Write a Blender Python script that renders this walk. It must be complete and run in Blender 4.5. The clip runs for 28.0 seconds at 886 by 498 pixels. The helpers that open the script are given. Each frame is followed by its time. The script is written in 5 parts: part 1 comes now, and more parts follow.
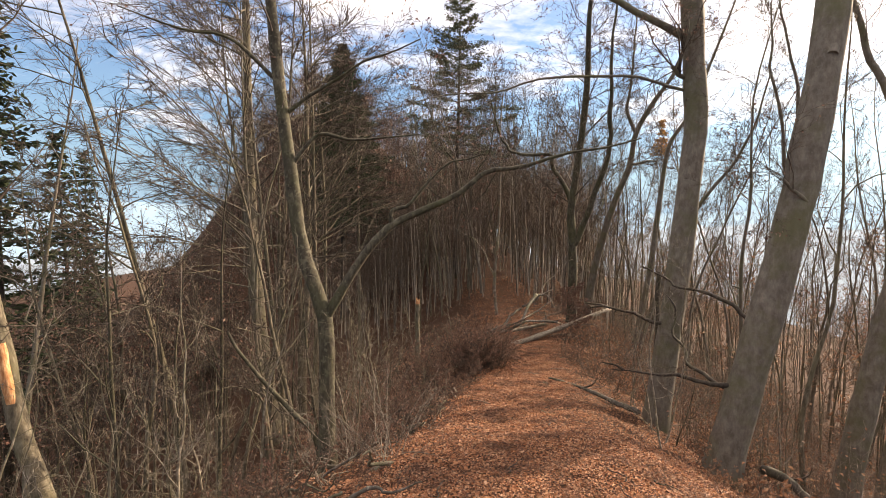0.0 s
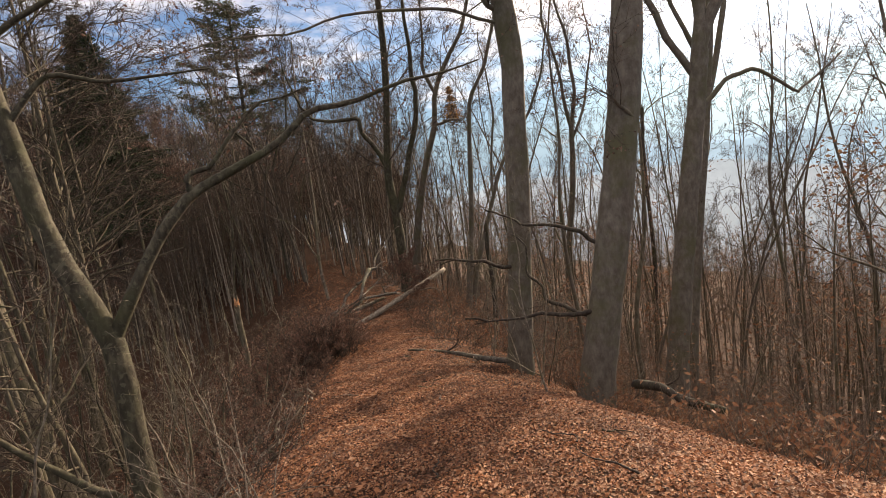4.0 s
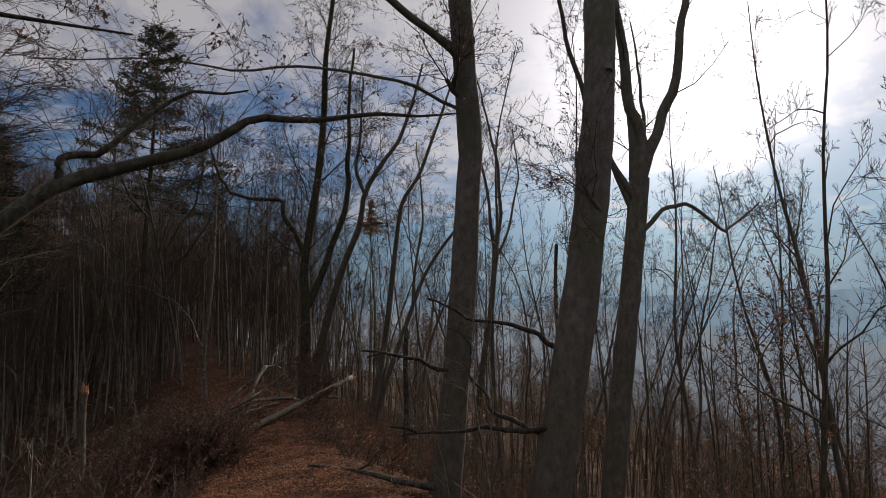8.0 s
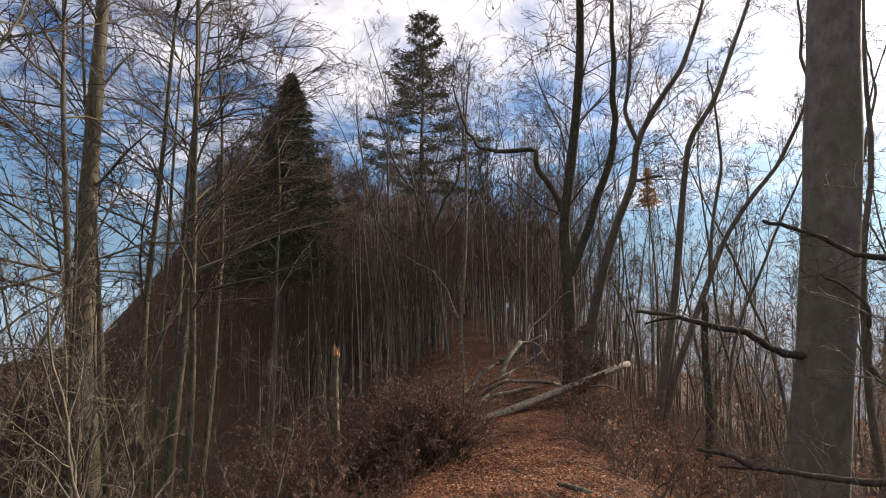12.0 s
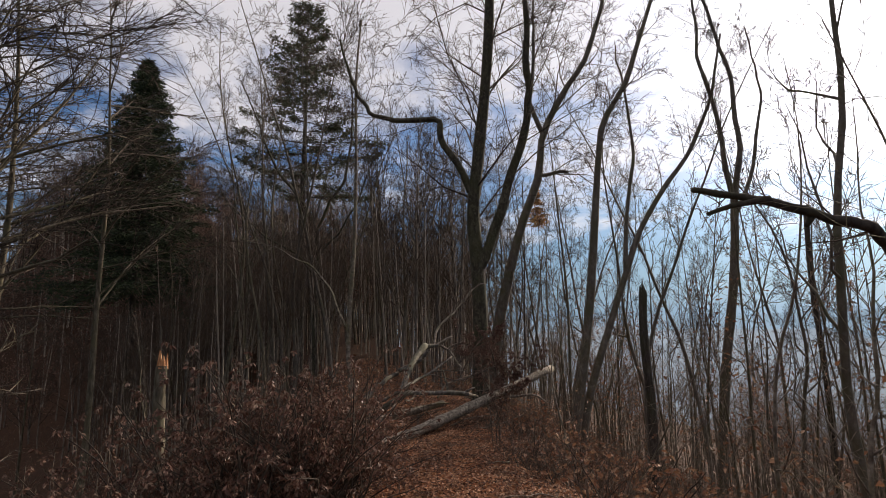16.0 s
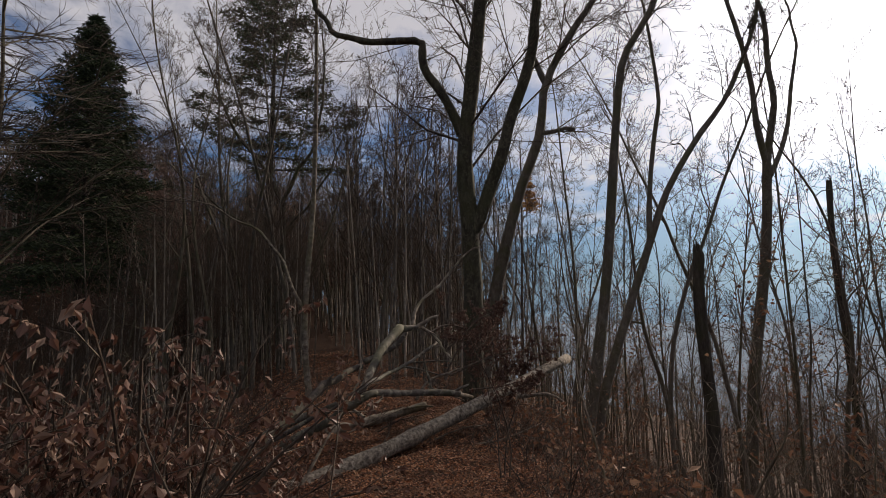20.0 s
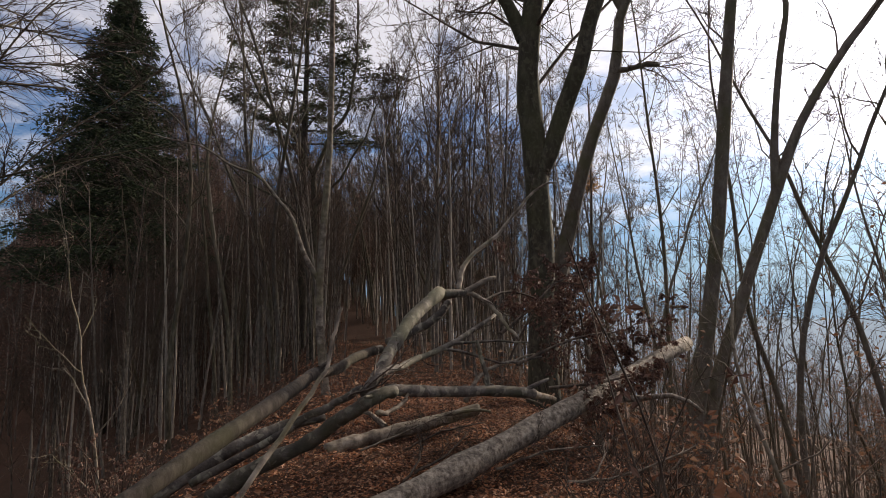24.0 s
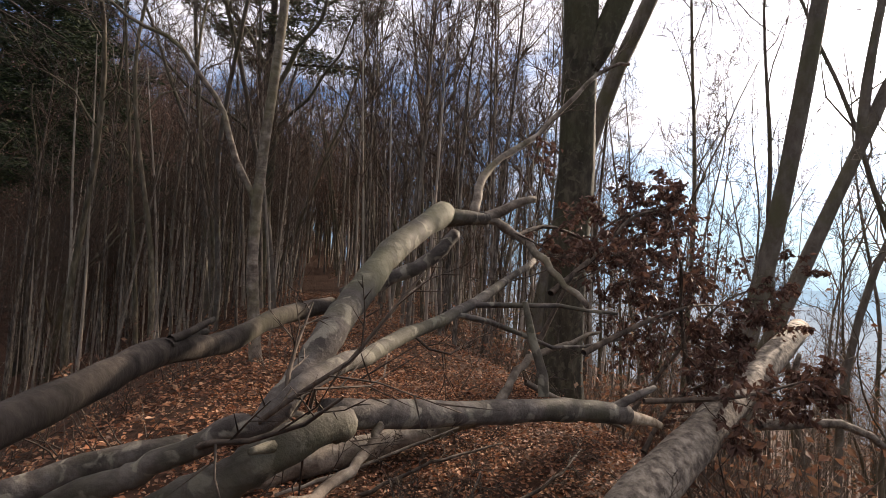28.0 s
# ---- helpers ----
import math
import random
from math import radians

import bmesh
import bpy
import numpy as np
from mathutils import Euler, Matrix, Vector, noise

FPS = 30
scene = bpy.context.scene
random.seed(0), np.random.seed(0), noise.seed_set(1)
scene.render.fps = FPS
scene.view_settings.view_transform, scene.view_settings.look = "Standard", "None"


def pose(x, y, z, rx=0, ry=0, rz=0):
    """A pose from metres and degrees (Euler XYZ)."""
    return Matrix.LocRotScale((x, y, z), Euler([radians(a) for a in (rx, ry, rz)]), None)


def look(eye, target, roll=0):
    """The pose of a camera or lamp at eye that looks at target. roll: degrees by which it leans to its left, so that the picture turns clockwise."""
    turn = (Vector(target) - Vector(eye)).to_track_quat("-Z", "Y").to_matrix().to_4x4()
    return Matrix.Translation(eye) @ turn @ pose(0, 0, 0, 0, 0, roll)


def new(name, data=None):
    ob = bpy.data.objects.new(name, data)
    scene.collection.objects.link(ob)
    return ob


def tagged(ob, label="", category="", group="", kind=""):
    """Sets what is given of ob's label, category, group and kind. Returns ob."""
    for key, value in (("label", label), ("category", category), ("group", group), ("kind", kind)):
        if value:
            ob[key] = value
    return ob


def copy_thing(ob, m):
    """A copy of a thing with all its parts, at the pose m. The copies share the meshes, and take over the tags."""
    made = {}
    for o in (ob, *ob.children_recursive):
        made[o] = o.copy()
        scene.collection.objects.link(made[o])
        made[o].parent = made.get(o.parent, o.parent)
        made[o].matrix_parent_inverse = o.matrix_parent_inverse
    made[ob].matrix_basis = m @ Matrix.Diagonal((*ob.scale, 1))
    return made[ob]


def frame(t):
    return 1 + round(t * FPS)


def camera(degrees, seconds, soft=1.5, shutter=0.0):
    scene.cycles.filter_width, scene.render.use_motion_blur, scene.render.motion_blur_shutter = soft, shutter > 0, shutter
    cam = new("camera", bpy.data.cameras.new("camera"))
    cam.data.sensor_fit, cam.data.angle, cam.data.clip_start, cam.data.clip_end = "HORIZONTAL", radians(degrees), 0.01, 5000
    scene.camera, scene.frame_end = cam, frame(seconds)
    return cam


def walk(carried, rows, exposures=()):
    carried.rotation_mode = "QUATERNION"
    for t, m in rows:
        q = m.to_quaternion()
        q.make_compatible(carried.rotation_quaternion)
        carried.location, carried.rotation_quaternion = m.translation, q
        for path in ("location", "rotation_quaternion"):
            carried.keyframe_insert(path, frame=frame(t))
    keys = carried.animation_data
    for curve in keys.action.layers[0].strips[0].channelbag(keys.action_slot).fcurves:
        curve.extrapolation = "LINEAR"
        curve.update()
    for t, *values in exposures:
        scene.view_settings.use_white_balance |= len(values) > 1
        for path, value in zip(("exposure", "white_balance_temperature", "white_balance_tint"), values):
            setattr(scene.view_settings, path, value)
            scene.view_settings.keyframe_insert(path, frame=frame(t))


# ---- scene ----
cam = camera(81.2, 28.0, 0.9, 0.0)
PATH = [
    (0.0, 0.258, -0.071, 1.594, 85.76, -0.17, 1.02),
    (0.5, 0.172, 0.143, 1.540, 86.69, 1.54, -4.23),
    (1.0, -0.192, 0.438, 1.435, 87.72, 0.85, -8.84),
    (1.5, -0.317, 0.684, 1.369, 86.94, 3.52, -13.81),
    (2.0, -0.504, 1.017, 1.272, 86.70, 3.86, -21.10),
    (2.5, -0.825, 1.314, 1.228, 87.51, -0.01, -20.92),
    (4.5, -0.112, 2.222, 0.766, 81.34, 10.11, -21.80),
    (5.0, -0.303, 2.454, 0.589, 82.88, 6.01, -27.84),
    (5.5, -0.389, 2.567, 0.612, 85.46, 4.50, -31.74),
    (6.0, -0.327, 2.876, 0.558, 85.12, 7.43, -32.67),
    (6.5, -0.541, 3.244, 0.442, 86.39, 5.52, -33.27),
    (7.0, -0.556, 3.442, 0.396, 88.94, 3.54, -33.85),
    (7.5, -0.556, 3.763, 0.211, 91.74, 1.60, -33.83),
    (8.0, -0.355, 4.108, 0.033, 95.55, 0.36, -31.35),
    (8.5, 0.030, 4.571, -0.023, 93.03, 3.96, -29.06),
    (9.0, 0.318, 5.101, -0.116, 92.20, 0.96, -26.87),
    (9.5, 0.672, 5.730, -0.303, 92.84, 1.21, -23.79),
    (10.0, 0.942, 6.485, -0.492, 94.16, 0.03, -18.42),
    (10.5, 1.222, 6.962, -0.558, 93.91, 0.74, -12.44),
    (11.0, 1.343, 7.361, -0.612, 94.96, -1.33, -5.84),
    (11.5, 1.408, 7.750, -0.707, 93.54, -0.29, 0.58),
    (12.0, 1.425, 8.216, -0.797, 94.36, 0.00, -1.55),
    (12.5, 1.491, 8.723, -0.942, 95.23, 1.01, -3.64),
    (14.5, 1.077, 10.521, -1.581, 98.42, 2.68, -4.88),
    (15.0, 1.214, 11.034, -1.736, 94.52, 1.55, -9.99),
    (15.5, 1.397, 11.537, -1.892, 96.57, 0.07, -14.59),
    (16.0, 1.639, 12.098, -1.974, 97.92, 1.25, -13.87),
    (16.5, 1.758, 12.587, -2.012, 97.71, 0.79, -14.64),
    (17.0, 1.923, 13.114, -2.060, 96.76, -0.05, -15.46),
    (17.5, 2.076, 13.549, -2.124, 95.73, -0.83, -16.98),
    (18.0, 2.256, 14.034, -2.184, 96.85, 0.51, -17.35),
    (18.5, 2.328, 14.436, -2.217, 97.70, 0.41, -16.82),
    (19.0, 2.430, 14.857, -2.265, 98.12, 0.85, -16.03),
    (19.5, 2.513, 15.309, -2.330, 97.88, 1.26, -15.30),
    (20.0, 2.622, 15.759, -2.385, 97.24, 1.33, -15.40),
    (20.5, 2.734, 16.176, -2.417, 97.48, 0.47, -15.80),
    (21.0, 2.885, 16.575, -2.499, 97.24, 0.96, -15.89),
    (21.5, 2.974, 17.004, -2.582, 97.09, 1.18, -14.55),
    (23.5, 3.373, 18.765, -2.756, 93.70, -0.07, -12.50),
    (24.0, 3.375, 19.170, -2.853, 96.81, 1.18, -10.10),
    (24.5, 3.402, 19.604, -2.909, 99.47, 0.79, -7.59),
    (25.0, 3.450, 20.046, -2.939, 98.80, 0.88, -7.94),
    (25.5, 3.471, 20.351, -2.921, 96.12, 0.49, -10.14),
    (26.0, 3.536, 20.751, -2.965, 95.64, 2.66, -8.95),
    (26.5, 3.530, 21.108, -3.017, 97.91, -0.41, -9.25),
    (27.0, 3.612, 21.456, -3.026, 96.95, -0.55, -10.35),
    (27.5, 3.665, 21.738, -3.027, 94.99, -0.86, -11.90),
    (28.0, 3.631, 22.151, -3.038, 92.42, -3.30, -13.92),
]
EXPOSURES = [(0, 1.28, 8700, 18), (1, 1.06, 8700, 18), (2, 0.7, 8700, 18), (5, 0.75, 8500, 18), (6, 0.18, 8400, 17), (7, -0.33, 7700, 17), (8, -0.75, 7350, 16), (9, -0.68, 7300, 16), (10, -0.35, 7250, 16), (11, 0.0, 7300, 16), (12, 0.54, 7400, 16), (14.5, 0.34, 7400, 16), (17, -0.2, 7350, 16), (19, -0.38, 7350, 16), (21, -0.42, 7300, 16), (23.5, 0.08, 7300, 16), (25, 0.25, 7300, 17), (26, 0.16, 7450, 17), (28, 0.72, 7500, 18)]
walk(cam, [(t, pose(x, y, z, rx, ry, rz)) for t, x, y, z, rx, ry, rz in PATH], EXPOSURES)

# ---- world, sun ----
SUN_AZ, SUN_EL = radians(58.0), radians(23.0)   # azimuth from +y towards +x
SUN_DIR = Vector((math.sin(SUN_AZ) * math.cos(SUN_EL), math.cos(SUN_AZ) * math.cos(SUN_EL), math.sin(SUN_EL)))
SUN_POWER, SKY_POWER = 5.0, 0.075

lamp = bpy.data.lights.new("sun", "SUN")
lamp.energy, lamp.angle, lamp.color = SUN_POWER, radians(1.5), (1.0, 0.92, 0.80)
sun = new("sun", lamp)
sun.matrix_world = look((60 * SUN_DIR.x, 60 * SUN_DIR.y, 60 * SUN_DIR.z), (0, 0, 0))


class Nodes:
    """Short-hand for node trees."""

    def __init__(self, tree):
        self.tree = tree
        tree.nodes.clear()

    def put(self, node, key, value):
        if isinstance(value, bpy.types.NodeSocket):
            self.tree.links.new(value, node.inputs[key])
        else:
            node.inputs[key].default_value = value
        return node

    def math(self, op, a, b=0.0, clamp=False):
        n = self.tree.nodes.new("ShaderNodeMath")
        n.operation, n.use_clamp = op, clamp
        self.put(n, 0, a)
        self.put(n, 1, b)
        return n.outputs[0]

    def vec(self, op, a, b=(0, 0, 0)):
        n = self.tree.nodes.new("ShaderNodeVectorMath")
        n.operation = op
        self.put(n, 0, a)
        self.put(n, 1, b)
        return n.outputs["Value"] if op in ("DOT_PRODUCT", "LENGTH") else n.outputs[0]

    def noise(self, vector, scale, detail=4.0, rough=0.55, distortion=0.0):
        n = self.tree.nodes.new("ShaderNodeTexNoise")
        self.put(n, "Vector", vector)
        self.put(n, "Scale", scale)
        self.put(n, "Detail", detail)
        self.put(n, "Roughness", rough)
        self.put(n, "Distortion", distortion)
        return n.outputs[0]

    def ramp(self, fac, stops):
        n = self.tree.nodes.new("ShaderNodeValToRGB")
        self.put(n, 0, fac)
        el = n.color_ramp.elements
        while len(el) < len(stops):
            el.new(0.5)
        for e, (p, c) in zip(el, stops):
            e.position, e.color = p, (*c, 1.0)
        return n.outputs[0]

    def mix(self, fac, a, b, mode="MIX"):
        n = self.tree.nodes.new("ShaderNodeMix")
        n.data_type, n.blend_type = "RGBA", mode
        self.put(n, 0, fac)
        self.put(n, 6, a if isinstance(a, bpy.types.NodeSocket) else (*a, 1.0))
        self.put(n, 7, b if isinstance(b, bpy.types.NodeSocket) else (*b, 1.0))
        return n.outputs[2]

    def scaled(self, vector, s):
        n = self.tree.nodes.new("ShaderNodeMapping")
        self.put(n, "Vector", vector)
        n.inputs["Scale"].default_value = s
        return n.outputs[0]


def make_world():
    w = bpy.data.worlds.new("sky")
    scene.world = w
    w.use_nodes = True
    g = Nodes(w.node_tree)
    sky = w.node_tree.nodes.new("ShaderNodeTexSky")
    sky.sky_type, sky.sun_disc = "NISHITA", False
    sky.sun_elevation, sky.sun_rotation = SUN_EL, SUN_AZ
    sky.air_density, sky.dust_density, sky.ozone_density = 1.0, 1.2, 2.0
    d = w.node_tree.nodes.new("ShaderNodeTexCoord").outputs["Generated"]
    sep = w.node_tree.nodes.new("ShaderNodeSeparateXYZ")
    g.put(sep, 0, d)
    h = g.math("ADD", g.math("MAXIMUM", sep.outputs[2], 0.0), 0.16)
    flat = w.node_tree.nodes.new("ShaderNodeCombineXYZ")
    g.put(flat, 0, g.math("DIVIDE", sep.outputs[0], h))
    g.put(flat, 1, g.math("DIVIDE", sep.outputs[1], h))
    big = g.noise(flat.outputs[0], 1.15, 9.0, 0.64, 0.5)
    fine = g.noise(flat.outputs[0], 5.5, 6.0, 0.6, 0.3)
    big = g.math("ADD", big, g.math("MULTIPLY", g.math("SUBTRACT", fine, 0.5), 0.38))
    # cloud sheet overhead, breaking up into clear blue towards the horizon
    cover = g.ramp(g.math("ADD", big, g.math("MULTIPLY", g.math("SUBTRACT", sep.outputs[2], 0.36), 0.75)), [(0.38, (0, 0, 0)), (0.60, (1, 1, 1))])
    # thin cloud in front of the sun: bright, fading outwards
    near = g.math("MAXIMUM", g.vec("DOT_PRODUCT", d, tuple(SUN_DIR)), 0.0)
    halo = g.math("POWER", near, 10.0)
    core = g.math("POWER", near, 60.0)
    lift = g.ramp(sep.outputs[2], [(0.03, (0.0, 0.0, 0.0)), (0.16, (0.3, 0.3, 0.3)), (0.36, (1, 1, 1))])
    cover2 = g.math("ADD", cover, g.math("MULTIPLY", g.math("MULTIPLY", halo, lift), 1.1), clamp=True)
    bright = g.math("ADD", g.math("ADD", 10.3, g.math("MULTIPLY", halo, 9.0)), g.math("MULTIPLY", core, 34.0))
    white = w.node_tree.nodes.new("ShaderNodeVectorMath")
    white.operation = "SCALE"
    white.inputs[0].default_value = (0.92, 0.97, 1.09)
    g.put(white, "Scale", bright)
    low = g.ramp(sep.outputs[2], [(0.02, (0.6, 0.85, 1.1)), (0.14, (0.48, 0.84, 1.28)), (0.40, (0.66, 0.98, 1.40))])
    deep = g.mix(1.0, sky.outputs[0], low, "MULTIPLY")
    haze = g.ramp(sep.outputs[2], [(0.0, (0.92, 0.92, 0.92)), (0.10, (0.72, 0.72, 0.72)), (0.28, (0.2, 0.2, 0.2)), (0.5, (0, 0, 0))])
    glow = w.node_tree.nodes.new("ShaderNodeVectorMath")
    glow.operation = "SCALE"
    glow.inputs[0].default_value = (0.44, 0.80, 1.22)
    g.put(glow, "Scale", g.math("ADD", 5.2, g.math("MULTIPLY", halo, 8.0)))
    deep = g.mix(haze, deep, glow.outputs[0])
    col = g.mix(g.math("MULTIPLY", cover2, 0.9), deep, white.outputs[0])
    bg = w.node_tree.nodes.new("ShaderNodeBackground")
    g.put(bg, 0, col)
    bg.inputs[1].default_value = SKY_POWER
    out = w.node_tree.nodes.new("ShaderNodeOutputWorld")
    w.node_tree.links.new(bg.outputs[0], out.inputs[0])


make_world()


# ---- materials ----
def material(name, build, rough=0.85, spec=0.3, thin=0.0):
    """thin: the share of light that passes through (leaves)."""
    m = bpy.data.materials.new(name)
    m.use_nodes = True
    g = Nodes(m.node_tree)
    b = m.node_tree.nodes.new("ShaderNodeBsdfPrincipled")
    out = m.node_tree.nodes.new("ShaderNodeOutputMaterial")
    m.node_tree.links.new(b.outputs[0], out.inputs[0])
    b.inputs["Roughness"].default_value = rough
    b.inputs["Specular IOR Level"].default_value = spec
    co = m.node_tree.nodes.new("ShaderNodeTexCoord")
    colour, height, strength = build(g, co.outputs["Object"])
    g.put(b, "Base Color", colour)
    if thin:
        through_leaf = m.node_tree.nodes.new("ShaderNodeBsdfTranslucent")
        g.put(through_leaf, 0, colour)
        both = m.node_tree.nodes.new("ShaderNodeMixShader")
        both.inputs[0].default_value = thin
        m.node_tree.links.new(b.outputs[0], both.inputs[1])
        m.node_tree.links.new(through_leaf.outputs[0], both.inputs[2])
        m.node_tree.links.new(both.outputs[0], out.inputs[0])
    if height is not None:
        bump = m.node_tree.nodes.new("ShaderNodeBump")
        bump.inputs["Strength"].default_value = strength
        bump.inputs["Distance"].default_value = 0.02
        g.put(bump, "Height", height)
        g.put(b, "Normal", bump.outputs[0])
    return m


def bark(dark, mid, light, moss=None, bands=False, stretch=(1, 1, 0.25), fine=14.0, bump=0.5, blots=0.55, lichen=None, pale=None):
    def build(g, co):
        v = g.scaled(co, stretch)
        a = g.noise(v, fine, 6.0, 0.65)
        blot = g.noise(g.scaled(co, (1, 1, 0.5)), 1.7, 4.0, 0.6)
        col = g.ramp(a, [(0.36, dark), (0.51, mid), (0.66, light)])
        col = g.mix(g.math("MULTIPLY", g.ramp(blot, [(0.45, (0, 0, 0)), (0.7, (1, 1, 1))]), blots), col, dark)
        if bands:
            ring = g.noise(g.scaled(co, (0.6, 0.6, 5.0)), 3.0, 3.0, 0.6)
            col = g.mix(g.math("MULTIPLY", g.ramp(ring, [(0.55, (0, 0, 0)), (0.66, (1, 1, 1))]), blots * 0.9), col, dark)
        if lichen:
            spot = g.noise(co, 11.0, 3.0, 0.5, 0.6)
            col = g.mix(g.math("MULTIPLY", g.ramp(spot, [(0.56, (0, 0, 0)), (0.63, (1, 1, 1))]), 0.65), col, lichen)
        if pale:   # some stems are paler than their neighbours
            info = g.tree.nodes.new("ShaderNodeObjectInfo")
            geo = g.tree.nodes.new("ShaderNodeNewGeometry")
            each = g.math("FRACT", g.math("ADD", info.outputs["Random"], geo.outputs["Random Per Island"]))
            col = g.mix(g.ramp(each, [(0.35, (0, 0, 0)), (0.9, (0.85, 0.85, 0.85))]), col, g.mix(a, mid, pale))
        if moss:
            m = g.noise(co, 0.9, 5.0, 0.7)
            col = g.mix(g.math("MULTIPLY", g.ramp(m, [(0.46, (0, 0, 0)), (0.64, (1, 1, 1))]), 0.75), col, moss)
        return col, a, bump
    return build


def leafy(colours, spread=1.0):
    """Colours picked leaf by leaf."""
    def build(g, co):
        geo = g.tree.nodes.new("ShaderNodeNewGeometry")
        n = len(colours)
        col = g.ramp(geo.outputs["Random Per Island"], [((i + 0.5) / n, c) for i, c in enumerate(colours)])
        grain = g.noise(co, 60.0, 3.0)
        # noise patches: wet dark leaves, and shading of the path put into their colour
        damp_shade = g.ramp(g.noise(co, 1.3, 6.0, 0.68), [(0.44, (0, 0, 0)), (0.66, (1, 1, 1))])
        col = g.mix(g.math("MULTIPLY", damp_shade, 0.5 * spread), col, (0.085, 0.04, 0.028))
        return g.mix(g.math("MULTIPLY", grain, 0.45), col, (0.05, 0.028, 0.015)), None, 0
    return build


def soil(g, co):
    a = g.noise(co, 9.0, 8.0, 0.7)
    b = g.noise(co, 0.6, 5.0, 0.6)
    c = g.noise(co, 55.0, 4.0, 0.7)
    col = g.ramp(a, [(0.30, (0.020, 0.013, 0.009)), (0.50, (0.062, 0.031, 0.019)), (0.72, (0.15, 0.072, 0.040))])
    col = g.mix(g.math("MULTIPLY", b, 0.75), col, (0.045, 0.028, 0.019))
    return col, g.math("ADD", a, g.math("MULTIPLY", c, 0.6)), 0.9


M_BEECH = material("beech_bark", bark((0.086, 0.070, 0.056), (0.128, 0.108, 0.087), (0.178, 0.156, 0.127), (0.085, 0.083, 0.038), True, (1, 1, 0.5), 7.0, 0.35, 0.28, (0.135, 0.118, 0.096)), 0.8)
M_SLIM = material("slim_bark", bark((0.05, 0.040, 0.027), (0.115, 0.094, 0.064), (0.20, 0.170, 0.126), (0.095, 0.086, 0.046)), 0.85)
M_OLIVE = material("olive_bark", bark((0.026, 0.021, 0.014), (0.056, 0.047, 0.031), (0.11, 0.095, 0.066), (0.055, 0.054, 0.024), False, (1, 1, 0.4), 9.0, 0.5, 0.5, (0.115, 0.105, 0.07)), 0.85)
M_POLE = material("pole_bark", bark((0.034, 0.026, 0.020), (0.11, 0.088, 0.069), (0.25, 0.21, 0.168), pale=(0.62, 0.53, 0.43)), 0.85)
# paler than M_TWIG: haze over the slopes is put into this colour
M_SPRIG = material("haze_lightened_twigs", bark((0.085, 0.063, 0.048), (0.18, 0.138, 0.106), (0.30, 0.24, 0.188)), 0.85)
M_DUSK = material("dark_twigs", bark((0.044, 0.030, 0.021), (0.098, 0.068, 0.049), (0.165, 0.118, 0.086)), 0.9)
M_DARK = material("dark_bark", bark((0.022, 0.017, 0.013), (0.05, 0.039, 0.031), (0.09, 0.072, 0.058), (0.05, 0.048, 0.022)), 0.9)
M_TWIG = material("twig_bark", bark((0.034, 0.024, 0.018), (0.078, 0.057, 0.042), (0.145, 0.112, 0.084)), 0.85)
M_DEAD = material("dead_wood", bark((0.075, 0.056, 0.042), (0.175, 0.142, 0.110), (0.32, 0.27, 0.215), (0.13, 0.12, 0.055), True, (1, 1, 1), 9.0, 0.6), 0.8)
M_LOG = material("smooth_log_bark", bark((0.038, 0.030, 0.025), (0.088, 0.073, 0.062), (0.16, 0.138, 0.118), (0.085, 0.083, 0.045), True, (1, 1, 1), 8.0, 0.8, 0.7, (0.27, 0.245, 0.19)), 0.8)
M_FLAKY = material("flaky_bark", bark((0.065, 0.050, 0.039), (0.19, 0.157, 0.123), (0.34, 0.29, 0.23), None, True, (1, 1, 1), 19.0, 1.0, 0.4), 0.85)
M_CANE = material("bleached_canes", bark((0.09, 0.07, 0.052), (0.19, 0.155, 0.12), (0.33, 0.28, 0.225), None, False, (1, 1, 1), 12.0, 0.3, 0.3), 0.8)
M_PALE = material("pale_wood", bark((0.22, 0.16, 0.10), (0.42, 0.33, 0.23), (0.6, 0.5, 0.38), None, False, (1, 1, 1), 20.0, 0.4), 0.8)
M_RAW = material("broken_wood", bark((0.30, 0.12, 0.05), (0.5, 0.24, 0.11), (0.66, 0.4, 0.22), None, False, (1, 1, 0.2), 25.0, 0.6), 0.8)
M_SOIL = material("forest_soil", soil, 0.95, 0.1)
M_LITTER = material("beech_litter", leafy([(0.060, 0.024, 0.015), (0.35, 0.126, 0.056), (0.52, 0.225, 0.106), (0.68, 0.40, 0.245), (0.14, 0.050, 0.029), (0.44, 0.19, 0.096)], 1.5), 0.7, thin=0.15)
M_DRY = material("dry_leaves", leafy([(0.10, 0.043, 0.031), (0.18, 0.082, 0.056), (0.29, 0.160, 0.112), (0.13, 0.053, 0.038), (0.36, 0.235, 0.17)]), 0.5, thin=0.2)
M_BROWN = material("dark_withered_leaves", leafy([(0.078, 0.040, 0.031), (0.125, 0.064, 0.048), (0.21, 0.125, 0.095), (0.092, 0.046, 0.036)]), 0.6, thin=0.3)
M_RUST = material("rust_leaves", leafy([(0.24, 0.11, 0.066), (0.35, 0.175, 0.10), (0.29, 0.14, 0.082), (0.47, 0.29, 0.18)]), 0.7, thin=0.22)
M_NEEDLE = material("needles", leafy([(0.030, 0.050, 0.030), (0.045, 0.072, 0.038), (0.06, 0.085, 0.04), (0.04, 0.055, 0.04)], 0.0), 0.9, 0.1)
M_PINE = material("pine_needles", leafy([(0.045, 0.065, 0.03), (0.065, 0.088, 0.04), (0.085, 0.105, 0.045), (0.10, 0.085, 0.04)], 0.0), 0.7)
